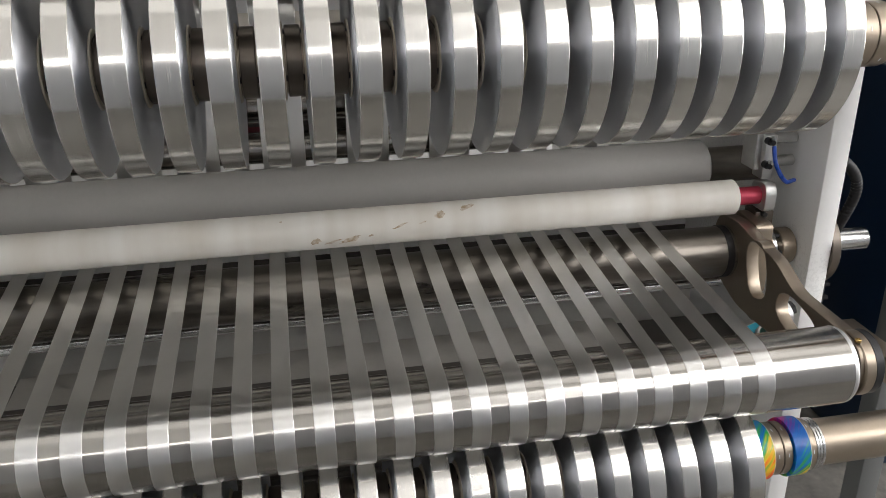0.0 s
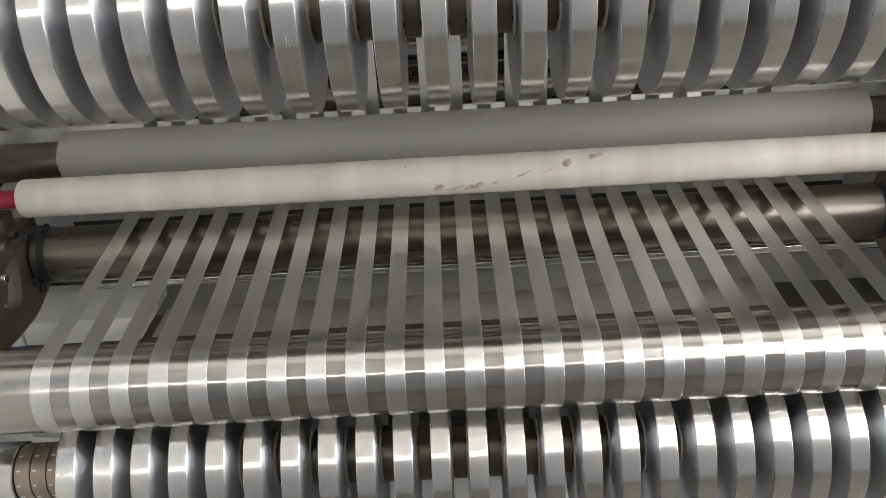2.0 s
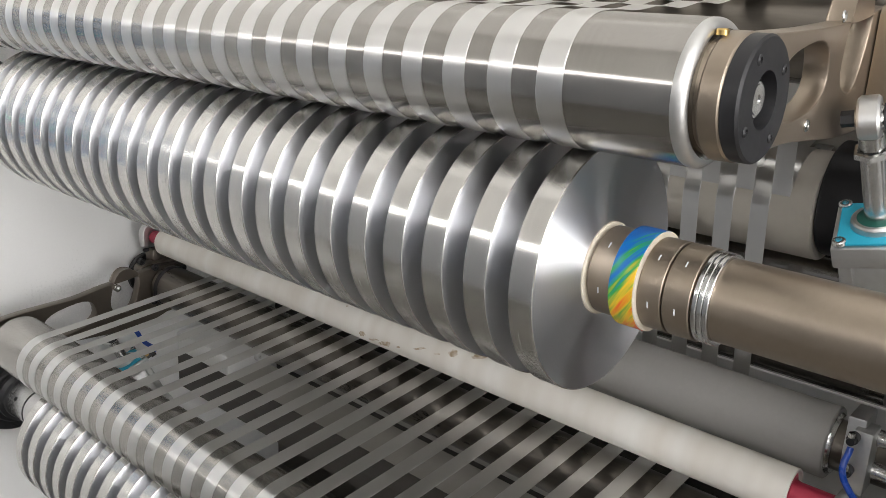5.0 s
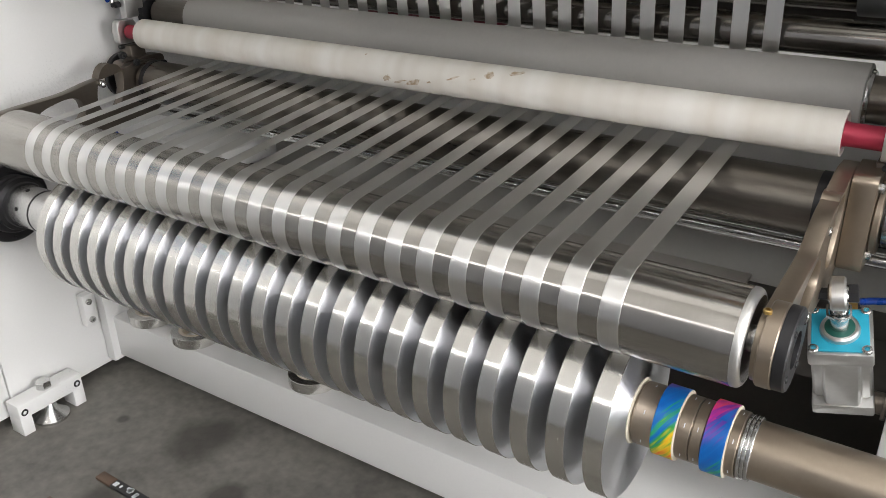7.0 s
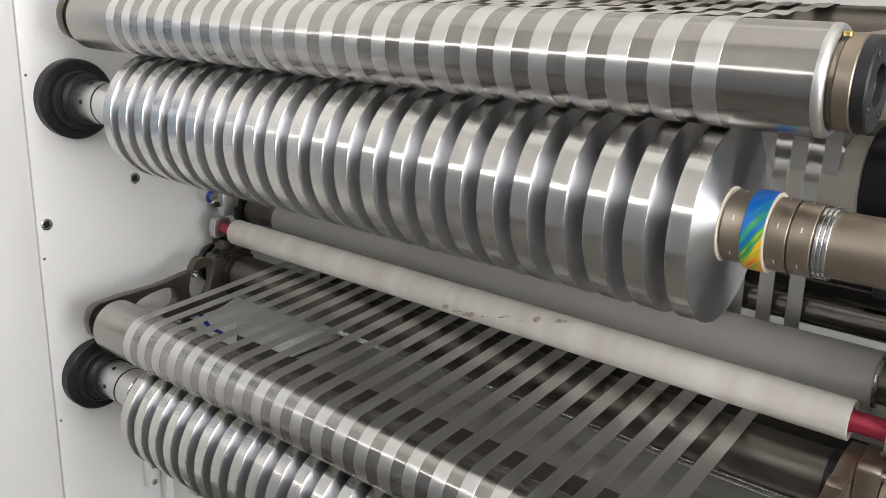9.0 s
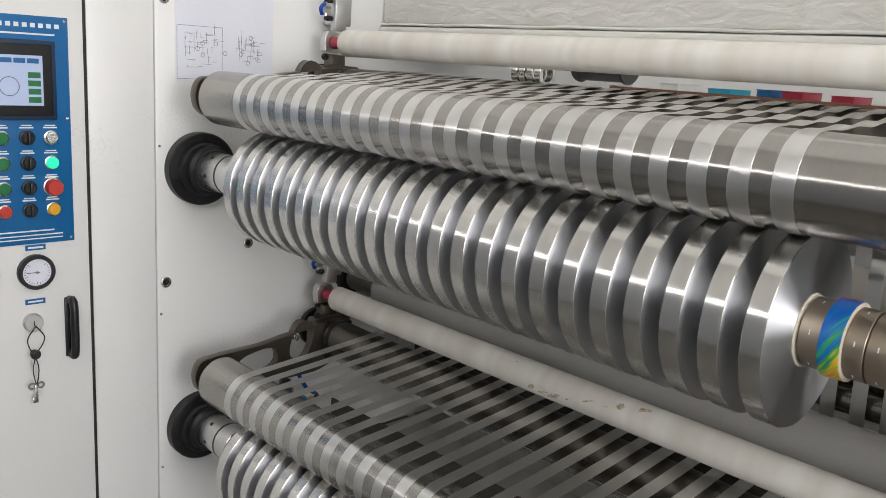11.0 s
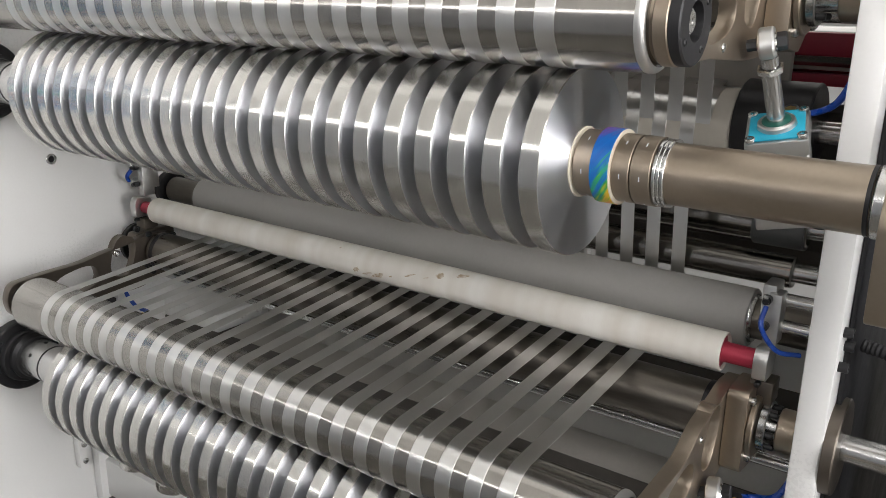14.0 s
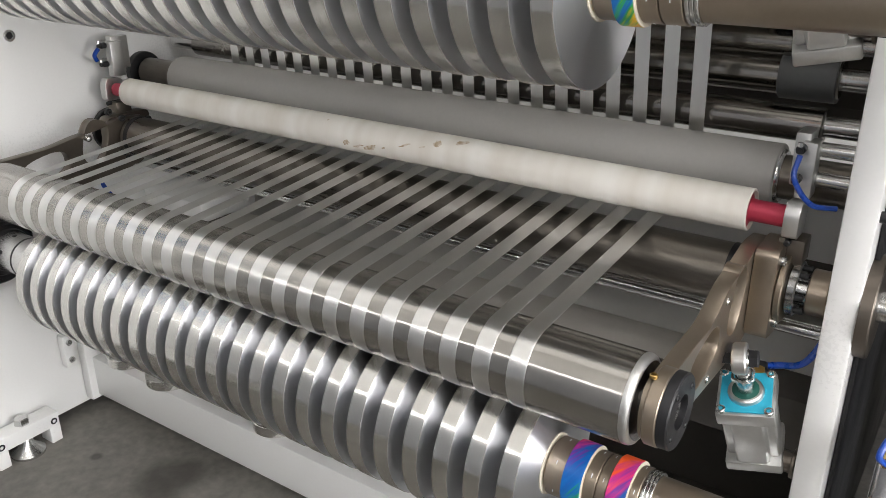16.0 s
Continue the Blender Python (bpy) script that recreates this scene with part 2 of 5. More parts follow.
M_BRASS = mat("brass_fitting", (0.60, 0.42, 0.16), 0.3, 1.0, 0.08, 20, 90, 0.02)
M_TAPE = rainbow("rainbow_printed_tape")


def sleeve_mat():
    """White elastomer with faint wear bands round it and brown scuffs."""
    m, nt, b = node_mat("white_sleeve")
    tc = nt.nodes.new("ShaderNodeTexCoord")
    mp = nt.nodes.new("ShaderNodeMapping")
    mp.inputs["Scale"].default_value = (16, 0.6, 0.6)
    nt.links.new(tc.outputs["Object"], mp.inputs["Vector"])
    band = nt.nodes.new("ShaderNodeTexNoise")
    band.inputs["Scale"].default_value, band.inputs["Detail"].default_value = 1.0, 2
    nt.links.new(mp.outputs[0], band.inputs["Vector"])
    fine = nt.nodes.new("ShaderNodeTexNoise")
    fine.inputs["Scale"].default_value, fine.inputs["Detail"].default_value = 70, 4
    nt.links.new(tc.outputs["Object"], fine.inputs["Vector"])
    ramp = nt.nodes.new("ShaderNodeValToRGB")
    ramp.color_ramp.elements[0].position, ramp.color_ramp.elements[0].color = 0.35, (0.66, 0.62, 0.55, 1)
    ramp.color_ramp.elements[1].position, ramp.color_ramp.elements[1].color = 0.65, (0.78, 0.76, 0.71, 1)
    nt.links.new(band.outputs["Fac"], ramp.inputs["Fac"])
    nt.links.new(ramp.outputs["Color"], b.inputs["Base Color"])
    b.inputs["Roughness"].default_value = 0.6
    bp = nt.nodes.new("ShaderNodeBump")
    bp.inputs["Strength"].default_value, bp.inputs["Distance"].default_value = 0.05, 0.002
    nt.links.new(fine.outputs["Fac"], bp.inputs["Height"])
    nt.links.new(bp.outputs[0], b.inputs["Normal"])
    return m


def scuff_mat():
    """Brown rubbed dirt, broken up so that the sleeve shows through."""
    m, nt, b = node_mat("brown_scuff")
    tc = nt.nodes.new("ShaderNodeTexCoord")
    no = nt.nodes.new("ShaderNodeTexNoise")
    no.inputs["Scale"].default_value, no.inputs["Detail"].default_value = 130, 5
    nt.links.new(tc.outputs["Object"], no.inputs["Vector"])
    ramp = nt.nodes.new("ShaderNodeValToRGB")
    ramp.color_ramp.elements[0].position, ramp.color_ramp.elements[0].color = 0.38, (0.36, 0.27, 0.17, 1)
    ramp.color_ramp.elements[1].position, ramp.color_ramp.elements[1].color = 0.60, (0.62, 0.55, 0.46, 1)
    nt.links.new(no.outputs["Fac"], ramp.inputs["Fac"])
    nt.links.new(ramp.outputs["Color"], b.inputs["Base Color"])
    b.inputs["Roughness"].default_value = 0.7
    return m


def concrete_mat():
    m, nt, b = node_mat("oily_concrete")
    tc = nt.nodes.new("ShaderNodeTexCoord")
    a, c, d = (nt.nodes.new("ShaderNodeTexNoise") for _ in range(3))
    for n, s, k in ((a, 2.2, 6), (c, 45, 5), (d, 7, 4)):
        n.inputs["Scale"].default_value, n.inputs["Detail"].default_value = s, k
        nt.links.new(tc.outputs["Object"], n.inputs["Vector"])
    ramp = nt.nodes.new("ShaderNodeValToRGB")
    ramp.color_ramp.elements[0].position, ramp.color_ramp.elements[0].color = 0.3, (0.055, 0.052, 0.048, 1)
    ramp.color_ramp.elements[1].position, ramp.color_ramp.elements[1].color = 0.62, (0.21, 0.20, 0.18, 1)
    mx = nt.nodes.new("ShaderNodeMix")
    mx.inputs[0].default_value = 0.4
    nt.links.new(a.outputs["Fac"], mx.inputs[2])
    nt.links.new(d.outputs["Fac"], mx.inputs[3])
    mx2 = nt.nodes.new("ShaderNodeMix")
    mx2.inputs[0].default_value = 0.33
    nt.links.new(mx.outputs[0], mx2.inputs[2])
    nt.links.new(c.outputs["Fac"], mx2.inputs[3])
    nt.links.new(mx2.outputs[0], ramp.inputs["Fac"])
    # soaked-in oil stains with ragged, soft edges
    tint = ramp.outputs["Color"]
    for spot, size in (((0.42, -0.254, FLOOR), 0.105), ((0.62, -0.36, FLOOR), 0.05), ((0.40, -0.53, FLOOR), 0.07), ((0.20, -0.30, FLOOR), 0.02)):
        gap = nt.nodes.new("ShaderNodeVectorMath")
        gap.operation = "DISTANCE"
        nt.links.new(tc.outputs["Object"], gap.inputs[0])
        gap.inputs[1].default_value = spot
        rag = nt.nodes.new("ShaderNodeMath")
        rag.operation = "MULTIPLY_ADD"
        nt.links.new(d.outputs["Fac"], rag.inputs[0])
        rag.inputs[1].default_value = size
        nt.links.new(gap.outputs["Value"], rag.inputs[2])
        edge = nt.nodes.new("ShaderNodeMapRange")
        edge.inputs["From Min"].default_value, edge.inputs["From Max"].default_value = size * 1.05, size * 1.5
        edge.inputs["To Min"].default_value, edge.inputs["To Max"].default_value = 0.7, 0.0
        nt.links.new(rag.outputs[0], edge.inputs["Value"])
        oil = nt.nodes.new("ShaderNodeMix")
        oil.data_type = "RGBA"
        nt.links.new(edge.outputs[0], oil.inputs["Factor"])
        nt.links.new(tint, oil.inputs["A"])
        oil.inputs["B"].default_value = (0.035, 0.032, 0.028, 1)
        tint = oil.outputs["Result"]
    nt.links.new(tint, b.inputs["Base Color"])
    b.inputs["Roughness"].default_value = 0.5
    bp = nt.nodes.new("ShaderNodeBump")
    bp.inputs["Strength"].default_value, bp.inputs["Distance"].default_value = 0.3, 0.003
    nt.links.new(c.outputs["Fac"], bp.inputs["Height"])
    nt.links.new(bp.outputs[0], b.inputs["Normal"])
    return m


def film_mat():
    """Crinkled clear wrapping over a pale load."""
    m, nt, b = node_mat("crinkled_wrap_film")
    tc = nt.nodes.new("ShaderNodeTexCoord")
    mp = nt.nodes.new("ShaderNodeMapping")
    mp.inputs["Scale"].default_value = (0.55, 1, 1.3)
    nt.links.new(tc.outputs["Object"], mp.inputs["Vector"])
    no = nt.nodes.new("ShaderNodeTexNoise")
    no.inputs["Scale"].default_value, no.inputs["Detail"].default_value, no.inputs["Distortion"].default_value = 24, 8, 0.7
    nt.links.new(mp.outputs[0], no.inputs["Vector"])
    ramp = nt.nodes.new("ShaderNodeValToRGB")
    ramp.color_ramp.elements[0].color, ramp.color_ramp.elements[1].color = (0.70, 0.685, 0.64, 1), (0.88, 0.87, 0.83, 1)
    nt.links.new(no.outputs["Fac"], ramp.inputs["Fac"])
    nt.links.new(ramp.outputs["Color"], b.inputs["Base Color"])
    b.inputs["Roughness"].default_value = 0.11
    b.inputs["Specular IOR Level"].default_value = 0.6
    bp = nt.nodes.new("ShaderNodeBump")
    bp.inputs["Strength"].default_value, bp.inputs["Distance"].default_value = 0.8, 0.012
    nt.links.new(no.outputs["Fac"], bp.inputs["Height"])
    nt.links.new(bp.outputs[0], b.inputs["Normal"])
    return m


def glow_mat(name, colour, strength):
    m, nt, b = node_mat(name)
    b.inputs["Base Color"].default_value = (*colour, 1)
    b.inputs["Emission Color"].default_value = (*colour, 1)
    b.inputs["Emission Strength"].default_value = strength
    b.inputs["Roughness"].default_value = 0.2
    return m


M_SLEEVE, M_SCUFF, M_CONCRETE, M_FILM = sleeve_mat(), scuff_mat(), concrete_mat(), film_mat()
M_SCREEN = glow_mat("lit_screen", (0.30, 0.36, 0.50), 0.5)
M_LAMPGREEN = glow_mat("lit_green_lamp", (0.02, 0.75, 0.35), 0.9)


# ---- mesh helpers ----
def finish(name, bm, material, angle=35):
    me = bpy.data.meshes.new(name)
    bmesh.ops.recalc_face_normals(bm, faces=bm.faces)
    for f in bm.faces:
        f.smooth = True
    bm.to_mesh(me)
    bm.free()
    me.set_sharp_from_angle(angle=radians(angle))
    me.materials.append(material)
    return me


def part(name, bm, material, parent=None, label=""):
    """Links a bmesh, or a finished mesh, as one object under a thing or a part."""
    me = bm if isinstance(bm, bpy.types.Mesh) else finish(name, bm, material)
    ob = new(name, me)
    if parent is not None:
        ob.parent = parent
    return tagged(ob, label)


def thing(name, at, label, category, group="", kind=""):
    ob = new(name)
    ob.empty_display_size = 0.05
    ob.location = at
    return tagged(ob, label, category, group, kind)


def lathe(profile, seg=48, bm=None, at=(0, 0, 0), turn=None):
    """Turns (x, r) round the x axis; a profile that begins and ends at r = 0 is closed."""
    bm = bm or bmesh.new()
    m = Matrix.Translation(at) @ (turn or Matrix())
    rings = []
    for x, r in profile:
        if r <= 1e-6:
            rings.append([bm.verts.new(m @ Vector((x, 0, 0)))])
        else:
            rings.append([bm.verts.new(m @ Vector((x, r * math.cos(a), r * math.sin(a)))) for a in (2 * math.pi * k / seg for k in range(seg))])
    for a, b in zip(rings, rings[1:]):
        for k in range(seg):
            j = (k + 1) % seg
            if len(a) == 1 and len(b) == 1:
                continue
            if len(a) == 1:
                bm.faces.new((a[0], b[k], b[j]))
            elif len(b) == 1:
                bm.faces.new((a[k], b[0], a[j]))
            else:
                bm.faces.new((a[k], b[k], b[j], a[j]))
    return bm


def rod_profile(x0, x1, r, c=0.002):
    return [(x0, 0), (x0, r - c), (x0 + c, r), (x1 - c, r), (x1, r - c), (x1, 0)]


def tube_profile(x0, x1, r0, r1, c=0.001):
    return [(x0, r0), (x0, r1 - c), (x0 + c, r1), (x1 - c, r1), (x1, r1 - c), (x1, r0), (x0, r0)]


def box(x0, x1, y0, y1, z0, z1, bevel=0.002, bm=None, m=None):
    out = bmesh.new()
    bmesh.ops.create_cube(out, size=1)
    for v in out.verts:
        v.co = Vector(((x0 + x1) / 2 + v.co.x * (x1 - x0), (y0 + y1) / 2 + v.co.y * (y1 - y0), (z0 + z1) / 2 + v.co.z * (z1 - z0)))
    if bevel:
        bmesh.ops.bevel(out, geom=list(out.edges), offset=bevel, segments=2, affect="EDGES", profile=0.5)
    if m is not None:
        bmesh.ops.transform(out, matrix=m, verts=out.verts)
    if bm is None:
        return out
    me = bpy.data.meshes.new("t")
    out.to_mesh(me)
    out.free()
    bm.from_mesh(me)
    bpy.data.meshes.remove(me)
    return bm


AXIS_Z = pose(0, 0, 0, 0, -90, 0)   # turns a lathe's x axis up
AXIS_Y = pose(0, 0, 0, 0, 0, 90)


def hose(points, r=0.004, seg=10, ribs=0.0):
    """A bent round hose through the points (Catmull-Rom)."""
    pts = [Vector(p) for p in points]
    pts = [pts[0] * 2 - pts[1], *pts, pts[-1] * 2 - pts[-2]]
    line = []
    for a, b, c, d in zip(pts, pts[1:], pts[2:], pts[3:]):
        for k in range(8):
            u = k / 8
            line.append(0.5 * (2 * b + (c - a) * u + (2 * a - 5 * b + 4 * c - d) * u * u + (3 * b - a - 3 * c + d) * u ** 3))
    line.append(pts[-2])
    if ribs:
        fine = []
        for a, b in zip(line, line[1:]):
            n = max(2, int((b - a).length / ribs))
            fine += [a.lerp(b, k / n) for k in range(n)]
        line = fine
    bm = bmesh.new()
    rings, side = [], None
    for k, p in enumerate(line):
        way = (line[min(k + 1, len(line) - 1)] - line[max(k - 1, 0)]).normalized()
        side = (side - way * side.dot(way)).normalized() if side else way.orthogonal().normalized()
        up = way.cross(side)
        rr = r * (1.15 if ribs and k % 2 else 1)
        rings.append([bm.verts.new(p + rr * (math.cos(2 * math.pi * j / seg) * side + math.sin(2 * math.pi * j / seg) * up)) for j in range(seg)])
    for a, b in zip(rings, rings[1:]):
        for j in range(seg):
            bm.faces.new((a[j], b[j], b[(j + 1) % seg], a[(j + 1) % seg]))
    bm.faces.new(rings[0])
    bm.faces.new(rings[-1])
    return bm


def round_poly(points, r, n=5):
    """A closed outline in 2D with its corners rounded."""
    out = []
    k = len(points)
    for i in range(k):
        a, b, c = Vector(points[i - 1]), Vector(points[i]), Vector(points[(i + 1) % k])
        ri = min(r, 0.45 * (a - b).length, 0.45 * (c - b).length)
        p, q = b + (a - b).normalized() * ri, b + (c - b).normalized() * ri
        for j in range(n + 1):
            u = j / n
            out.append((p * (1 - u) ** 2 + b * 2 * u * (1 - u) + q * u * u)[:])
    return out


def slot(cx, cy, rx, ry, turn=0, n=24):
    t = radians(turn)
    pts = []
    for k in range(n):
        a = 2 * math.pi * k / n
        x, y = rx * abs(math.cos(a)) ** 0.75 * (1 if math.cos(a) > 0 else -1), ry * abs(math.sin(a)) ** 0.75 * (1 if math.sin(a) > 0 else -1)
        pts.append((cx + x * math.cos(t) - y * math.sin(t), cy + x * math.sin(t) + y * math.cos(t)))
    return pts


def plate(name, outline, holes, thick, material, m, bevel=0.0015):
    """A flat plate cut from an outline in its plane, with holes, as a finished mesh; its plane is turned by m."""
    cu = bpy.data.curves.new(name, "CURVE")
    cu.dimensions, cu.fill_mode, cu.extrude, cu.bevel_depth, cu.bevel_resolution = "2D", "BOTH", thick / 2 - bevel, bevel, 1
    for ring in (outline, *holes):
        sp = cu.splines.new("POLY")
        sp.points.add(len(ring) - 1)
        for p, q in zip(sp.points, ring):
            p.co = (q[0], q[1], 0, 1)
        sp.use_cyclic_u = True
    ob = new(name, cu)
    me = bpy.data.meshes.new_from_object(ob.evaluated_get(bpy.context.evaluated_depsgraph_get()))
    bpy.data.objects.remove(ob)
    bpy.data.curves.remove(cu)
    me.transform(m)
    for f in me.polygons:
        f.use_smooth = True
    me.set_sharp_from_angle(angle=radians(30))
    me.materials.clear()
    me.materials.append(material)
    return me


YZ = Matrix(((0, 0, 1, 0), (1, 0, 0, 0), (0, 1, 0, 0), (0, 0, 0, 1)))   # plane x, y becomes the world's y, z


def hex_bolt(parent, at, turn=None, r=0.006, h=0.005, material=None, name="bolt"):
    """A socket-head screw: a head with a hexagonal well, along local x."""
    bm = lathe([(0, r), (h - 0.001, r), (h, r - 0.001), (h, r * 0.55)], 20)
    lathe([(h, r * 0.55), (h * 0.35, r * 0.5), (h * 0.35, 0)], 6, bm)
    bmesh.ops.transform(bm, matrix=Matrix.Translation(at) @ (turn or Matrix()), verts=bm.verts)
    return part(name, bm, material or M_STEEL, parent)


# ---- hall ----
def structure(name, bm, material, label):
    return tagged(part(name, bm, material), label, "", "", "structure")


structure("floor", box(-12, 8, -2.8, 9, FLOOR - 0.2, FLOOR, 0), M_CONCRETE, "dark oily concrete floor with stains")
structure("ceiling", box(-12, 8, -2.8, 9, 6.1, 6.3, 0), M_CEIL, "pale sheet roof closing the hall")
structure("wall_west", box(-12.2, -12, -2.8, 9, FLOOR, 6.1, 0), M_WALL, "pale painted hall wall")


def gate_wall():
    bm = box(8.0, 8.2, -2.8, -2.4, FLOOR, 6.1, 0)
    box(8.0, 8.2, -0.4, 9, FLOOR, 6.1, 0, bm)
    box(8.0, 8.2, -2.4, -0.4, 3.95, 6.1, 0, bm)
    box(8.0, 8.2, -2.4, -0.4, FLOOR, 0.45, 0, bm)
    structure("wall_east", bm, M_WALL, "pale hall wall with a tall bright opening")


gate_wall()
structure("wall_north", box(-12, 8, 9, 9.2, FLOOR, 6.1, 0), M_WALL, "pale painted hall wall")


def window_wall():
    """The wall behind the walk: a dark dado, a low band of windows and two tall ones."""
    bm = bmesh.new()
    y0, y1 = -2.8, -2.6
    box(-12, 8, y0, y1, 4.3, 6.1, 0, bm)
    box(-12, 2.3, y0, y1, BAND_Z[1], 4.3, 0, bm)
    box(-12, 8, y0, y1, 1.93, BAND_Z[0], 0, bm)
    edge = -12.0
    for wx in BAND:
        w = 0.6 if wx > 1 else 1.1
        box(edge, wx - w, y0, y1, BAND_Z[0], BAND_Z[1], 0, bm)
        edge = wx + w
    box(edge, 2.3, y0, y1, BAND_Z[0], BAND_Z[1], 0, bm)
    edge = 2.3
    for wx in TALL + [9.0]:
        box(edge, min(wx - 1.0, 8.0), y0, y1, BAND_Z[0], 4.3, 0, bm)
        edge = wx + 1.0
    structure("wall_south", bm, M_WALL, "pale hall wall with a band of windows")
    structure("wall_dado", box(-12, 8, y0, y1 + 0.004, FLOOR, 1.93, 0), M_DADO, "blue-grey painted lower part of the hall wall")
    n = 0
    for wx in BAND + TALL:
        n += 1
        tall = wx in TALL
        z0, z1 = TALL_Z if tall else BAND_Z
        h, w = (z1 - z0) / 2, 1.0 if tall else (0.6 if wx > 1 else 1.1)
        ob = thing(f"window_{n}", (wx, -2.65, (z0 + z1) / 2), "white framed hall window with bars", "window", "hall windows", "structure")
        bm = bmesh.new()
        for k in range(5):
            a = -w + 2 * w * k / 4
            box(a - 0.02, a + 0.02, -0.03, 0.02, -h, h, 0, bm)
        for a in ((-h, -h / 3, h / 3, h) if tall else (-h, 0.02, h)):
            box(-w, w, -0.025, 0.015, a - 0.012, a + 0.012, 0, bm)
        part("window_frame", bm, M_WHITE, ob)
        # White sheet behind the window lamp, added to keep the blue sky out.
        part("sky_block", box(-w, w, -0.125, -0.12, -h, h, 0), M_PAPER, ob)


window_wall()

# ---- machine: two identical stations, one above the other ----
DZ = 0.676                      # rise from the lower to the upper station
NIP = (-0.374, 0.759)           # nip roller axis (y, z), lower
ROLL = (-0.330, 0.577)          # rewind shaft axis, lower
SLEEVE = (0.0, 0.900)           # white roller axis, lower
GREY = (0.143, 0.916)           # grey rubber roller axis, lower
PIVOT = (0.0, 0.790)            # swing arm shaft axis, lower
R_NIP, R_ROLL, R_SLEEVE, R_GREY, R_PIVOT = 0.060, 0.125, 0.033, 0.053, 0.049
PITCH, STRIP_W, STRIPS = 0.0529, 0.0268, 23
FIRST = (0.298, 0.3245)         # left edge of the first strip, lower and upper
XR = 1.770                      # inner face of the far side frame
SPIN = 1074.0                   # degrees a second, the front of the rolls going up


def side_cabinet():
    c = thing("side_cabinet", (0, 0, FLOOR), "white painted steel machine side with a control cabinet", "machine cabinet")
    part("side_plate", box(-0.06, 0, -0.449, 1.5, 0.03, 2.6, 0.003), M_WHITE, c)
    part("cover_strip", box(-0.06, -0.003, -0.604, -0.451, 0.03, 2.6, 0.002), M_WHITE, c)
    part("cabinet_door", box(-0.03, 0.004, -1.25, -0.613, 0.06, 2.5, 0.004), M_WHITE, c)
    part("body", box(-0.75, -0.062, -1.3, 1.5, 0.03, 2.6, 0.004), M_WHITE, c)
    # Black strip set into the open gap beside the door to darken it.
    part("door_gap_strip", box(-0.028, -0.004, -0.6125, -0.6045, 0.06, 2.5, 0), M_RUBBER, c)
    for y, z in ((-0.428, 0.973), (-0.199, 1.049), (-0.427, 1.650)):
        w = part("threaded_hole", lathe([(0.0, 0.0135), (0.003, 0.0135), (0.0035, 0.0125), (0.0035, 0.0085)], 24, at=(0, y, z - FLOOR)), M_STEEL, c)
        part("hole_plug", lathe([(0.0012, 0.0085), (0.0012, 0)], 24, at=(0, y, z - FLOOR)), M_BLACK, w)
    for z in (0.48, 0.893, 1.309, 1.74):
        part("screw", lathe([(0, 0.0035), (0.002, 0.003), (0.002, 0)], 12, at=(0, -0.441, z - FLOOR)), M_STEEL, c)
    h = part("door_handle", hose([(0.004, -0.662, 0.965 - FLOOR), (0.03, -0.662, 0.962 - FLOOR), (0.034, -0.662, 0.90 - FLOOR), (0.03, -0.662, 0.842 - FLOOR), (0.004, -0.662, 0.839 - FLOOR)], 0.0095, 12), M_BLACK, c)
    part("handle_base", box(0.004, 0.01, -0.674, -0.650, 0.832 - FLOOR, 0.972 - FLOOR, 0.002), M_BLACK, h)
    for y in (-0.743, -0.858):
        lock = part("door_lock", lathe([(0.004, 0.021), (0.012, 0.021), (0.016, 0.018), (0.016, 0)], 28, at=(0, y, 0.925 - FLOOR)), M_ALU, c)
        part("keyhole", box(0.0155, 0.0168, y - 0.001, y + 0.001, 0.919 - FLOOR, 0.931 - FLOOR, 0), M_BLACK, lock)
    part("vent_hole", lathe([(0.004, 0.011), (0.006, 0.011), (0.006, 0.008), (0.0045, 0.0)], 24, at=(0, -0.846, 0.878 - FLOOR)), M_BLACK, c)
    return c


side_cabinet()


def key_bunch():
    k = thing("key_on_ring", (0.02, -0.743, 0.92), "steel cabinet key hanging on a black cord", "key")
    part("cord", hose([(0, 0.002, 0), (0.004, -0.018, -0.03), (0.004, -0.004, -0.062), (0.004, 0.018, -0.03), (0, 0.002, 0)], 0.0014, 6), M_BLACK, k)
    part("toggle", lathe([(0, 0), (0, 0.009), (0.012, 0.011), (0.016, 0.006), (0.016, 0)], 16, at=(-0.004, -0.003, -0.064)), M_RUBBER, k)
    part("loop", hose([(0.004, -0.003, -0.07), (0.004, -0.009, -0.10), (0.004, -0.003, -0.135), (0.004, 0.003, -0.10), (0.004, -0.003, -0.07)], 0.0013, 6), M_BLACK, k)
    bow = lathe(tube_profile(-0.001, 0.001, 0.004, 0.0085, 0.0003), 20, at=(0.003, -0.013, -0.138))
    lathe(tube_profile(-0.001, 0.001, 0.004, 0.0085, 0.0003), 20, bm=bow, at=(0.003, 0.006, -0.138))
    box(0.0015, 0.0045, -0.0065, -0.0005, -0.178, -0.138, 0.0005, bow)
    box(0.0015, 0.0045, -0.0125, -0.005, -0.178, -0.166, 0.0005, bow)
    part("key", bow, M_STEEL, k)


key_bunch()


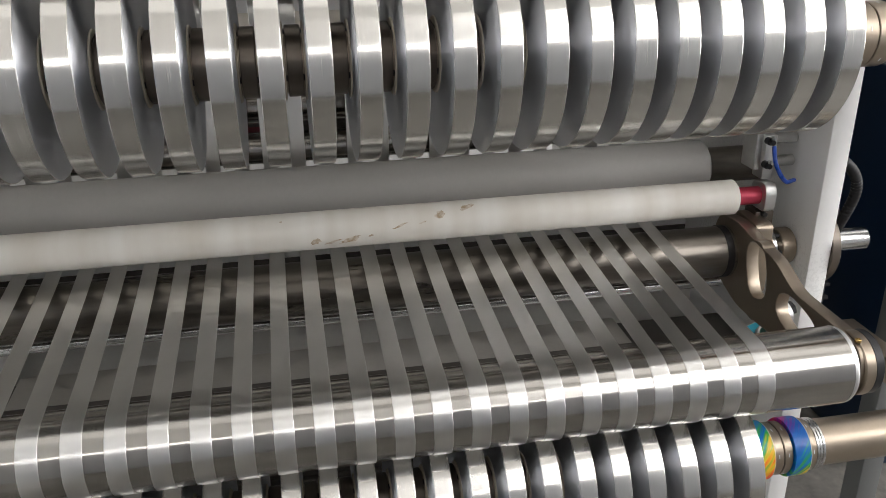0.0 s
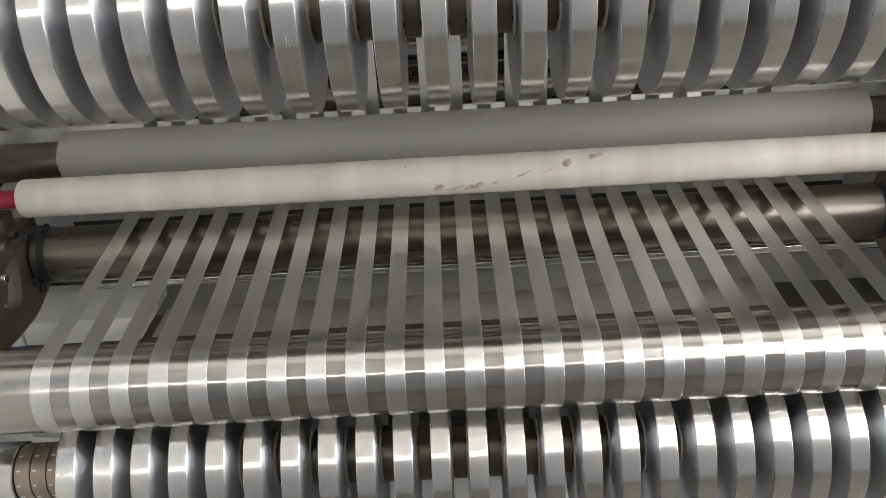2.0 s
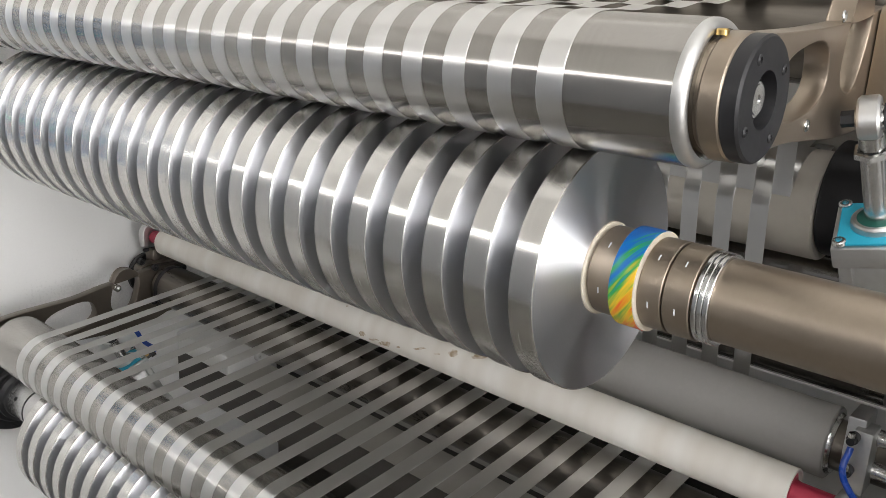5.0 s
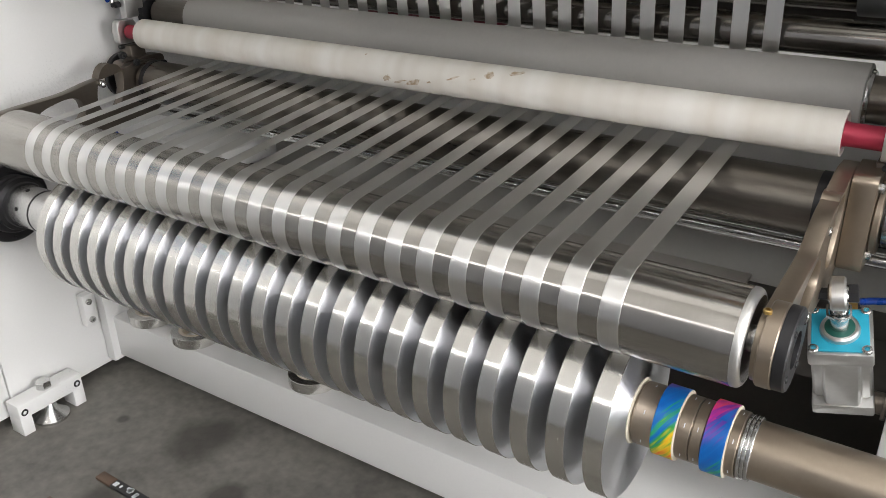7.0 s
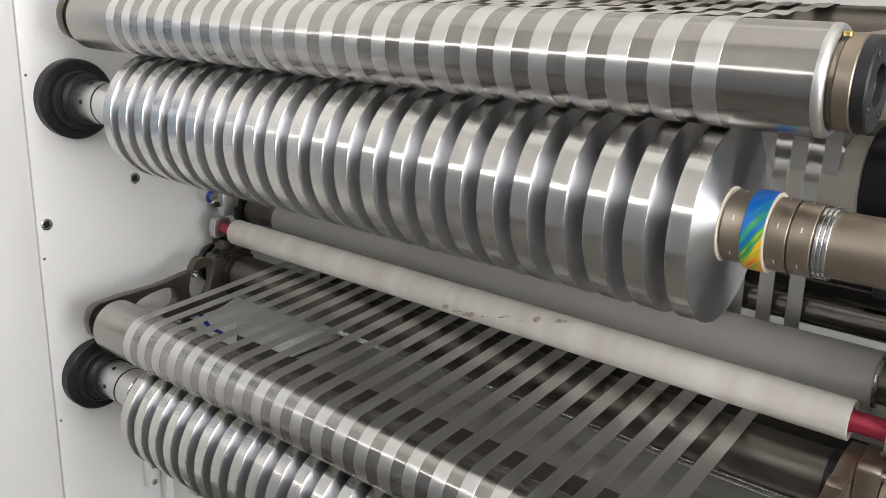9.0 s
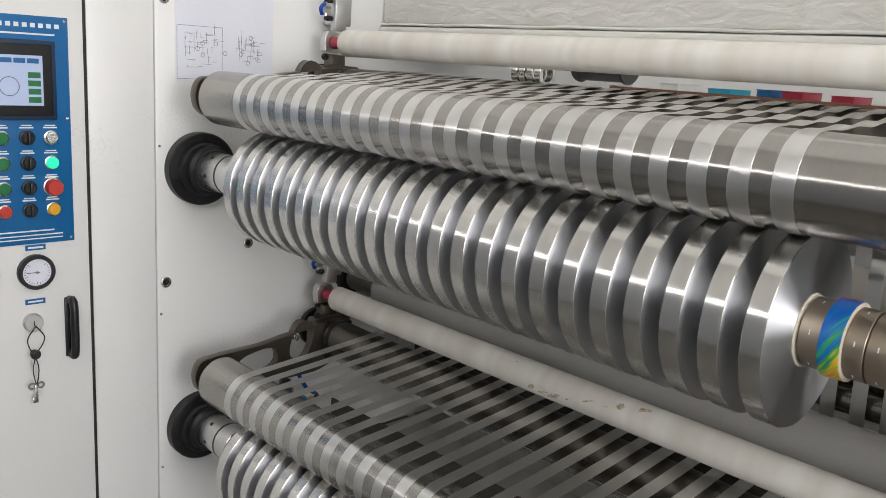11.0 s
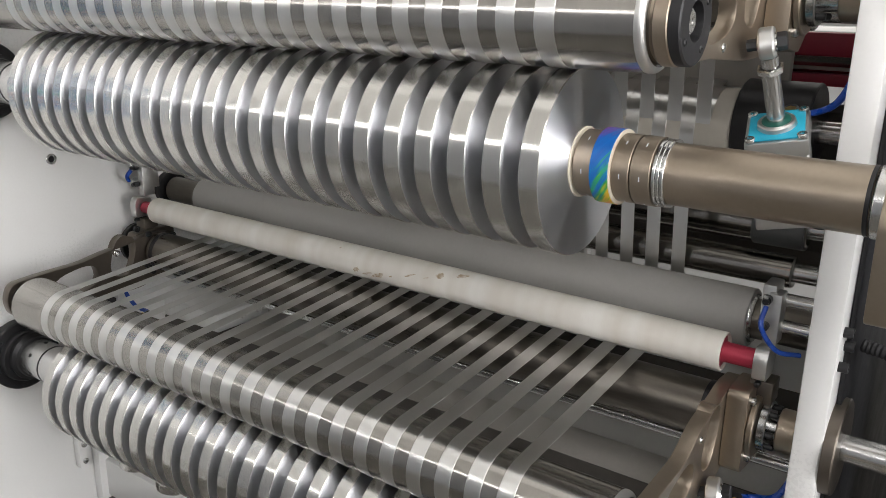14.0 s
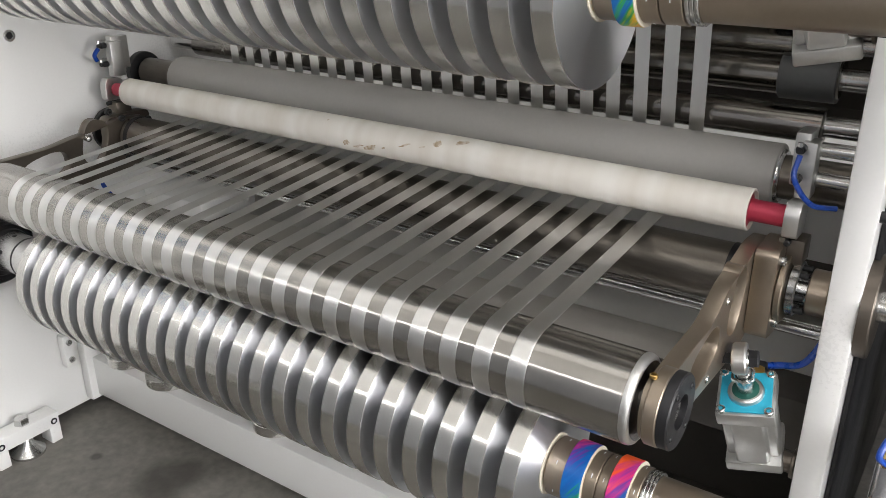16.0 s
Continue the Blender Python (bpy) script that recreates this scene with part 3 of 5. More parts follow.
def pressure_gauge(y, z):
    g = thing("pressure_gauge", (0.004, y, z), "round black-rimmed pressure gauge with a white dial", "gauge", "cabinet gauges")
    part("rim", lathe([(0, 0.039), (0.012, 0.039), (0.016, 0.036), (0.016, 0.031), (0.011, 0.030)], 40), M_BLACK, g)
    dial = part("dial", lathe([(0.0105, 0.0305), (0.0105, 0)], 40), M_PAPER, g)
    bm = bmesh.new()
    for k in range(21):
        a = radians(-225 + k * 13.5)
        r0 = 0.021 if k % 5 == 0 else 0.024
        mm = Matrix.Translation((0.0112, 0, 0)) @ pose(0, 0, 0, math.degrees(a))
        box(-0.0003, 0.0003, r0, 0.027, -0.0005, 0.0005, 0, bm, mm)
    part("scale_marks", bm, M_INK, dial)
    part("needle", box(0.0118, 0.0126, -0.006, 0.022, -0.0007, 0.0007, 0, m=pose(0, 0, 0, 178)), M_INK, g)
    part("hub", lathe([(0.0112, 0.003), (0.0132, 0.003), (0.0132, 0)], 16), M_STEEL, g)


pressure_gauge(-0.732, 1.040)
pressure_gauge(-0.846, 1.046)


def control_panel():
    p = thing("control_panel", (0.005, 0, 0), "blue operator panel with touchscreen, buttons and switches", "control panel")
    part("panel_plate", box(0, 0.003, -0.93, -0.647, 1.103, 1.586, 0.001), M_BLUE, p)
    for y in (-0.655, -0.922):
        for z in (1.112, 1.375, 1.578):
            part("screw", lathe([(0.003, 0.0035), (0.005, 0.003), (0.005, 0)], 12, at=(0, y, z)), M_STEEL, p)
    s = part("touchscreen", box(0.003, 0.012, -0.902, -0.676, 1.371, 1.537, 0.004), M_NAVY, p, "dark grey touchscreen with a lit display")
    part("bezel", box(0.012, 0.0135, -0.892, -0.686, 1.380, 1.528, 0.002), M_BLACK, s)
    part("display", box(0.0135, 0.0142, -0.872, -0.705, 1.402, 1.505, 0), M_SCREEN, s)
    bm = bmesh.new()
    for k in range(6):
        box(0.0145, 0.0148, -0.868 + k * 0.0265, -0.845 + k * 0.0265, 1.489, 1.499, 0, bm)
    part("menu_bar", bm, M_BLUE, s)
    bm = bmesh.new()
    for k in range(4):
        box(0.0145, 0.0148, -0.735, -0.71, 1.408 + 0.017 * k, 1.420 + 0.017 * k, 0, bm)
    part("soft_keys", bm, M_KEYGREEN, s)
    part("meter", lathe(tube_profile(0.0143, 0.0148, 0.0185, 0.020, 0.0001), 28, at=(0, -0.772, 1.441)), M_INK, s)
    bm = bmesh.new()
    for k in range(5):
        box(0.0145, 0.0148, -0.865, -0.80, 1.412 + k * 0.014, 1.4135 + k * 0.014, 0, bm)
    part("readout_lines", bm, M_INK, s)
    rows = [(1.334, "kgks"), (1.280, "kgkl"), (1.227, "kgkr"), (1.178, "krky")]
    ys = [-0.834, -0.790, -0.739, -0.691]
    for z, kinds in rows:
        for y, kd in zip(ys, kinds):
            r = 0.0175 if (kd == "r" and y > -0.7) else 0.0125
            b = part("push_button" if kd in "grlyr" else "selector_switch", lathe([(0.003, r + 0.003), (0.008, r + 0.003), (0.009, r + 0.001), (0.009, r)], 24, at=(0, y, z)), M_STEEL if kd != "k" else M_BLACK, p)
            mt = {"k": M_BLACK, "g": M_KEYGREEN, "r": M_KEYRED, "y": M_KEYYELLOW, "l": M_LAMPGREEN, "s": M_STEEL}[kd]
            part("cap", lathe([(0.006, r), (0.014 if r < 0.015 else 0.024, r), (0.016 if r < 0.015 else 0.027, r - 0.002), (0.016 if r < 0.015 else 0.027, 0)], 24, at=(0, y, z)), mt, b)
            if kd == "k":
                part("lever", box(0.016, 0.026, y - 0.003, y + 0.003, z - 0.012, z + 0.012, 0.001, m=None), M_BLACK, b)
            bm = box(0.003, 0.0034, y - 0.014, y + 0.014, z + 0.0195, z + 0.0225, 0)
            box(0.003, 0.0034, y - 0.011, y + 0.011, z + 0.0245, z + 0.027, 0, bm)
            part("caption", bm, M_LABELWHITE, p)
    x = -0.915
    while x < -0.66:
        w = 0.0095
        part("title_bar", box(0.003, 0.0034, x, x + w, 1.562, 1.571, 0), M_LABELWHITE, p)
        x += w + 0.0065
    for y1, z0, z1 in ((-0.675, 1.547, 1.5505), (-0.672, 1.121, 1.1235), (-0.672, 1.113, 1.1155), (-0.69, 1.130, 1.133)):
        part("text_bar", box(0.003, 0.0034, -0.905, y1, z0, z1, 0), M_LABELWHITE, p)


control_panel()


def cabinet_label(y, z):
    t = thing("cabinet_label", (0.0045, y, z), "small blue label plate with white print", "label", "cabinet labels")
    part("label_plate", box(0, 0.0012, -0.021, 0.021, -0.006, 0.006, 0), M_BLUE, t)
    part("print", box(0.0012, 0.0015, -0.016, 0.016, -0.002, 0.002, 0), M_LABELWHITE, t)


for ly, lz in ((-0.730, 1.094), (-0.846, 1.101), (-0.735, 0.972), (-0.85, 0.975)):
    cabinet_label(ly, lz)


def drawing_sheet():
    d = thing("drawing_sheet", (0.001, 0, 0), "white paper with a fine line drawing, taped to the side", "paper sheet")
    part("sheet", box(0, 0.0006, -0.400, -0.135, 1.462, 1.68, 0), M_PAPER, d)
    bm = bmesh.new()
    rnd = random.Random(11)
    for cy0, cz0, w, h in ((-0.340, 1.535, 0.042, 0.042), (-0.205, 1.54, 0.034, 0.026)):
        for _ in range(46):
            y, z = cy0 + rnd.uniform(-w, w), cz0 + rnd.uniform(-h, h)
            if rnd.random() < 0.5:
                box(0.0008, 0.0010, y, y + rnd.uniform(0.006, 0.03), z, z + 0.0007, 0, bm)
            else:
                box(0.0008, 0.0010, y, y + 0.0007, z, z + rnd.uniform(0.006, 0.03), 0, bm)
    for y0, y1, z0, z1 in ((-0.396, -0.278, 1.468, 1.592),):
        for a in (z0, z1):
            box(0.0008, 0.0010, y0, y1, a, a + 0.0008, 0, bm)
        for a in (y0, y1):
            box(0.0008, 0.0010, a, a + 0.0008, z0, z1, 0, bm)
    for _ in range(9):
        y, z = rnd.uniform(-0.37, -0.16), rnd.uniform(1.51, 1.58)
        lathe(tube_profile(0.0008, 0.0010, 0.0045, 0.0055, 0.00005), 16, bm=bm, at=(0, y, z))
    part("line_work", bm, M_INK, d)


drawing_sheet()


def far_frame():
    f = thing("side_stand", (XR, 0, FLOOR), "white painted upright steel plate of the machine", "machine frame")
    part("frame_plate", box(0, 0.043, -0.071, 1.5, 0.03, 2.5, 0.003), M_WHITE, f)
    # Black panel added for the dark gradient across the white outer face.
    part("outer_dark_panel", box(0.0435, 0.0515, -0.015, 1.5, 0.03, 2.5, 0.002), M_BLACK, f, "black panel added to darken the white outer face")
    for y, z in ((-0.045, 0.995), (-0.02, 0.965), (-0.045, 0.94), (-0.045, 1.67), (-0.02, 1.64)):
        hex_bolt(f, (0.043, y, z - FLOOR), r=0.008, h=0.014, material=M_BLACK)
    return f


far_frame()


def base_beam():
    b = thing("base_beam", (0, 0, 0), "white painted steel base beam low between the side frames", "beam")
    part("beam_body", box(0.003, XR - 0.003, -0.165, 0.10, 0.085, 0.20, 0.004), M_WHITE, b)
    part("end_gusset", box(0.003, 0.035, -0.185, -0.10, 0.075, 0.33, 0.004), M_WHITE, b)
    br = part("bolted_bar", box(0.004, 0.03, -0.235, -0.205, 0.20, 0.29, 0.004), M_WHITE, b)
    for z in (0.22, 0.27):
        hex_bolt(br, (0.03, -0.22, z), r=0.008, h=0.006)
    for z in (0.10, 0.18):
        hex_bolt(b, (0.035, -0.14, z), r=0.006, h=0.005)


base_beam()


# ---- rewind shafts with their foil coils ----
def coil_meshes():
    rng = random.Random(3)
    w, out = STRIP_W, []
    for k in range(3):
        prof = [(0, 0.047), (0, 0.085), (0, R_ROLL - 0.003), (0.0002, R_ROLL - 0.0010), (0.0006, R_ROLL - 0.0003), (0.0012, R_ROLL)]
        prof += [(w * u, R_ROLL + rng.uniform(-0.00010, 0.00010)) for u in (0.2, 0.4, 0.6, 0.8)]
        prof += [(w - 0.0012, R_ROLL), (w - 0.0006, R_ROLL - 0.0003), (w - 0.0002, R_ROLL - 0.0010), (w, R_ROLL - 0.003), (w, 0.085), (w, 0.047)]
        bm = lathe(prof, 128)
        me = finish("coil", bm, M_FOIL, 25)
        me.materials.append(M_FACE)
        for f in me.polygons:
            if abs(f.normal.x) > 0.9:
                f.material_index = 1
        out.append(me)
    return out


COILS = coil_meshes()
CORE = finish("core", lathe(tube_profile(-0.002, STRIP_W + 0.002, 0.0385, 0.0465), 48), M_CARD)


def spacer(x0, x1, r, material, parent, name="spacer_ring"):
    return part(name, lathe(tube_profile(x0, x1, 0.037, r, 0.0008), 48), material, parent)


def rewind_shaft(station):
    y, z = ROLL[0], ROLL[1] + DZ * station
    s = thing("rewind_shaft", (0, y, z), "turning bronze rewind shaft carrying a row of narrow aluminium foil coils", "rewind shaft", "rewind shafts")
    first = FIRST[station]
    last = first + PITCH * (STRIPS - 1) + STRIP_W
    part("shaft_body", lathe(rod_profile(0.10, 1.862, 0.0385), 64), M_BRONZE, s)
    bm = bmesh.new()
    for k in range(4):
        mm = pose(0, 0, 0, 90 * k + 20)
        box(first - 0.02, last - 0.01, -0.004, 0.004, 0.036, 0.0392, 0.0005, bm, mm)
    part("air_slots", bm, M_BLACK, s)
    for k in range(STRIPS):
        x = first + PITCH * k
        c = part("foil_coil", COILS[k % 3], None, s)
        c.location = (x, 0, 0)
        core = part("core", CORE, None, c)
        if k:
            # Darker bronze than the end rings, so the gaps between coils read dark.
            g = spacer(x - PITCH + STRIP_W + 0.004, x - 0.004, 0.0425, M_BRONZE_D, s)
    # left end: scaled spacer rings and the bright collar
    xs = [first - 0.004 - 0.0245 * k for k in range(5)]
    for a, b in zip(xs, xs[1:]):
        r = spacer(b + 0.0006, a - 0.0006, 0.0435, M_BRONZE, s)
        bm = bmesh.new()
        for k in range(12):
            box(b + 0.004, b + 0.010, -0.0012, 0.0012, 0.0434, 0.0438, 0, bm, pose(0, 0, 0, 30 * k + 7))
        tagged(part("scale_marks", bm, M_LABELWHITE, r), kind="stuff")
    part("collar", lathe(tube_profile(0.068, xs[-1] - 0.001, 0.03, 0.047, 0.002), 56), M_STEEL, s, "bright turned steel collar")
    part("clamp_band", lathe(tube_profile(0.140, 0.146, 0.04, 0.0478, 0.001), 56), M_BLACK, s)
    for k in range(6):
        part("pin_hole", lathe([(0, 0.005), (0.0007, 0.005), (0.0007, 0)], 14, at=(0.102, 0.0472 * math.cos(radians(60 * k)), 0.0472 * math.sin(radians(60 * k))), turn=pose(0, 0, 0, 60 * k) @ AXIS_Y), M_BLACK, s)
    part("chuck_sleeve", lathe([(0.035, 0), (0.035, 0.062), (0.052, 0.060), (0.058, 0.052), (0.066, 0.050), (0.068, 0.046), (0.068, 0)], 56), M_BLACK, s)
    # right end
    if station == 0:
        rings = [(1.4935, 1.522, M_BRONZE), (1.522, 1.551, M_TAPE), (1.552, 1.570, M_BRONZE), (1.571, 1.586, M_BRONZE), (1.587, 1.615, M_TAPE), (1.616, 1.629, M_BRONZE)]
        bright = 1.630
    else:
        rings = [(1.519, 1.545, M_BRONZE), (1.545, 1.570, M_TAPE), (1.571, 1.595, M_BRONZE), (1.596, 1.622, M_BRONZE)]
        bright = 1.623
    n = 0
    for a, b, mt in rings:
        if mt is M_TAPE:
            t = part("tape_roll", lathe(tube_profile(0, b - a, 0.037, 0.0485, 0.0006), 56), M_TAPE, s, "paper core wrapped in rainbow printed tape")
            t.location = (a, 0, 0)
            t.rotation_euler = (radians(75 * n), 0, 0)
            n += 1
            part("core_edge", lathe(tube_profile(b - a - 0.0004, b - a + 0.0012, 0.040, 0.0482, 0.0004), 56), M_CARD, t, "cream card edge")
        else:
            r = spacer(a + 0.0004, b - 0.0004, 0.0435, mt, s)
            bm = bmesh.new()
            for k in range(6):
                box((a + b) / 2 - 0.0006, (a + b) / 2 + 0.0006, -0.003, 0.003, 0.0434, 0.0438, 0, bm, pose(0, 0, 0, 60 * k + 11))
            tagged(part("scale_marks", bm, M_LABELWHITE, r), kind="stuff")
    for k in range(3):
        spacer(bright + 0.0052 * k, bright + 0.0052 * k + 0.0048, 0.0425, M_STEEL, s, "lock_ring")
    part("end_ring", lathe(tube_profile(1.8565, 1.8615, 0.0386, 0.0395, 0.0004), 48), M_BLACK, s)
    part("end_collar", lathe(tube_profile(1.863, 1.895, 0.02, 0.041, 0.002), 48), M_STEEL, s)
    part("set_screw_hole", lathe([(0, 0.006), (0.0006, 0.006), (0.0006, 0)], 16, at=(1.81, -0.0385, 0), turn=pose(0, 0, 0, 0, 0, 180) @ AXIS_Y), M_BLACK, s)
    return s


SHAFTS = [rewind_shaft(0), rewind_shaft(1)]


def chuck_flange(station):
    y, z = ROLL[0] - 0.01, ROLL[1] + DZ * station
    c = thing("chuck_flange", (0, y, z), "black turned steel chuck flange bolted to the white side", "chuck flange", "chuck flanges")
    part("flange_disc", lathe([(0.0, 0.089), (0.024, 0.089), (0.027, 0.086), (0.027, 0.066), (0.030, 0.066), (0.040, 0.064), (0.042, 0.062), (0.042, 0.0)], 72), M_BLACK, c)
    for k in range(6):
        a = radians(60 * k + 20)
        hex_bolt(c, (0.0265, 0.077 * math.cos(a), 0.077 * math.sin(a)), r=0.006, h=0.003, material=M_BLACK)


for st in (0, 1):
    chuck_flange(st)


def nip_roller(station):
    y, z = NIP[0], NIP[1] + DZ * station
    end = 1.629 - 0.006 * station
    n = thing("nip_roller", (0, y, z), "polished chrome nip roller with foil strips running over it", "roller", "nip rollers")
    part("roller_body", lathe([(0.170, 0.0), (0.170, R_NIP - 0.008), (0.178, R_NIP), (end - 0.011, R_NIP), (end - 0.011, 0.0)], 96), M_CHROME, n)
    part("end_ring", lathe([(end - 0.011, R_NIP)] + [(end - 0.008 + 0.008 * math.sin(radians(v)), R_NIP - 0.008 + 0.008 * math.cos(radians(v))) for v in range(0, 91, 15)] + [(end, 0.04)], 96), M_ALU, n, "satin rounded roller edge")
    part("end_face", lathe([(end + 0.0002, R_NIP - 0.008), (end + 0.0005, 0.03), (end + 0.0005, 0.0)], 64), M_COLLAR, n)
    part("journal", lathe(rod_profile(0.10, 1.655, 0.016), 32), M_STEEL, n)
    return n


NIPS = [nip_roller(0), nip_roller(1)]


# ---- swing arms ----
def arm_outline(y0, z0, y1, z1, top=0.095):
    """A dog-leg arm from the nip bearing (y0, z0) to the pivot block (y1, z1)."""
    return [(y0 - 0.045, z0 + 0.01), (y0 - 0.03, z0 + 0.042), (y0 + 0.03, z0 + 0.047), (y0 + 0.145, z0 + 0.050), (y0 + 0.215, z0 + min(0.085, top + 0.012)), (y0 + 0.275, z0 + top + 0.017), (y1 - 0.03, z1 + top),
            (y1 + 0.035, z1 + top - 0.007), (y1 + 0.05, z1 + 0.03), (y1 + 0.045, z1 - 0.05), (y1 - 0.06, z1 - 0.085), (y0 + 0.24, z0 - 0.055), (y0 + 0.10, z0 - 0.045), (y0, z0 - 0.05), (y0 - 0.038, z0 - 0.03)]


def swing_arm(station, right):
    ny, nz = NIP[0], NIP[1] + DZ * station
    py, pz = PIVOT[0], PIVOT[1] + DZ * station
    x0 = 1.648 - 0.014 * station if right else 0.122
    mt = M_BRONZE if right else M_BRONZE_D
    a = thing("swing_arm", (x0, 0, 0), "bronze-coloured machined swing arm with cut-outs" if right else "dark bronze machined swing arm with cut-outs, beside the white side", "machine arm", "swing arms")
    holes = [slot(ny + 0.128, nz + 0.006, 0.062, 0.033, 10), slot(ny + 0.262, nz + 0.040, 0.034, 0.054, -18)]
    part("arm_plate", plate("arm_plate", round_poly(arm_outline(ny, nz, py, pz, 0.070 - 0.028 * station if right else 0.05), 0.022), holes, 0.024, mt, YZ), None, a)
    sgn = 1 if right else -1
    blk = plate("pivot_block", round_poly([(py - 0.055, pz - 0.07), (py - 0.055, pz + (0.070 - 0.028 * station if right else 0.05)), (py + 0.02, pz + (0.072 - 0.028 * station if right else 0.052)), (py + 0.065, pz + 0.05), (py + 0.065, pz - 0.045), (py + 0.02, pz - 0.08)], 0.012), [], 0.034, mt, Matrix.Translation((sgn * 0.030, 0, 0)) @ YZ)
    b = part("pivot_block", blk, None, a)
    for dy, dz in ((-0.035, 0.052 - 0.026 * station), (0.04, 0.035 - 0.012 * station), (-0.03, -0.05)):
        hex_bolt(b, (0.047 if right else 0.013, py + dy, pz + dz), r=0.008, h=0.007, material=M_BLACK if not right else M_STEEL)
    # clamp collar and stub shaft to the frame
    if right:
        part("hub_flange", lathe(tube_profile(0.0475, 0.058, 0.02, 0.056, 0.002), 48, at=(0, py, pz)), M_BRONZE, a)
        part("clamp_collar", lathe(tube_profile(0.060, 0.074, 0.02, 0.043, 0.002), 40, at=(0, py, pz)), M_COLLAR, a, "split steel clamp collar")
        part("stub_shaft", lathe(rod_profile(0.047, XR - x0 + 0.005, 0.022), 40, at=(0, py, pz)), M_STEEL, a)
        part("clamp_ring", lathe(tube_profile(XR - x0 - 0.034, XR - x0 - 0.004, 0.02, 0.036, 0.002), 40, at=(0, py, pz)), M_BRONZE, a)
        for k in range(6):
            t = radians(60 * k)
            hex_bolt(a, (0.074, py + 0.033 * math.cos(t), pz + 0.033 * math.sin(t)), r=0.005, h=0.012, material=M_BLACK)
        # bearing cap
        cap = part("bearing_cap", lathe([(-0.006, 0.03), (-0.006, 0.049), (-0.004, 0.051), (0.011, 0.051), (0.013, 0.049), (0.013, 0)], 56, at=(0, ny, nz)), M_BRONZE, a)
        disc = part("cap_disc", lathe([(0.013, 0.050), (0.025, 0.050), (0.027, 0.048), (0.027, 0.023), (0.015, 0.023), (0.015, 0)], 56, at=(0, ny, nz)), M_BLACK, a, "black bearing cover disc")
        for k in range(4):
            t = radians(90 * k + 35)
            hex_bolt(disc, (0.0265, ny + 0.038 * math.cos(t), nz + 0.038 * math.sin(t)), r=0.0045, h=0.002, material=M_BLACK)
        part("shaft_end", lathe([(0.015, 0.013), (0.022, 0.012), (0.022, 0.004), (0.018, 0.004), (0.018, 0)], 32, at=(0, ny, nz)), M_STEEL, a)
        hex_bolt(a, (-0.006, ny - 0.018, nz + 0.047), turn=AXIS_Z, r=0.005, h=0.005, material=M_BRASS, name="grease_nipple")
        for dy, dz in ((0.206, 0.062), (0.15, -0.035)):
            hex_bolt(a, (0.012, ny + dy, nz + dz), r=0.006, h=0.002)
    else:
        part("bearing_cap", lathe(rod_profile(0.004, 0.042, 0.036), 48, at=(0, ny, nz)), M_BLACK, a)
        part("clamp_collar", lathe(tube_profile(-0.105, -0.09, 0.02, 0.055, 0.002), 40, at=(0, py + 0.01, pz)), M_BLACK, a)
        part("stub_shaft", lathe(rod_profile(-0.122, -0.01, 0.03), 40, at=(0, py + 0.01, pz)), M_BLACK, a)
        for dy, dz in ((0.305, 0.105), (0.24, 0.055), (0.33, 0.0)):
            hex_bolt(a, (0.012, ny + dy, nz + dz), r=0.0085, h=0.009, material=M_BLACK if dy != 0.24 else M_STEEL)


for st in (0, 1):
    for rt in (True, False):
        swing_arm(st, rt)


def pivot_tube(station):
    y, z = PIVOT[0], PIVOT[1] + DZ * station
    t = thing("pivot_tube", (0, y, z), "dark oiled steel torsion tube joining the swing arms", "shaft", "pivot tubes")
    part("tube", lathe(rod_profile(0.136, 1.642, R_PIVOT, 0.003), 64), M_DARKTUBE, t)
    for x in (0.150, 1.616):
        part("end_collar", lathe(tube_profile(x, x + 0.014, R_PIVOT - 0.004, R_PIVOT + 0.0012, 0.0006), 64), M_BLACK, t)


for st in (0, 1):
    pivot_tube(st)


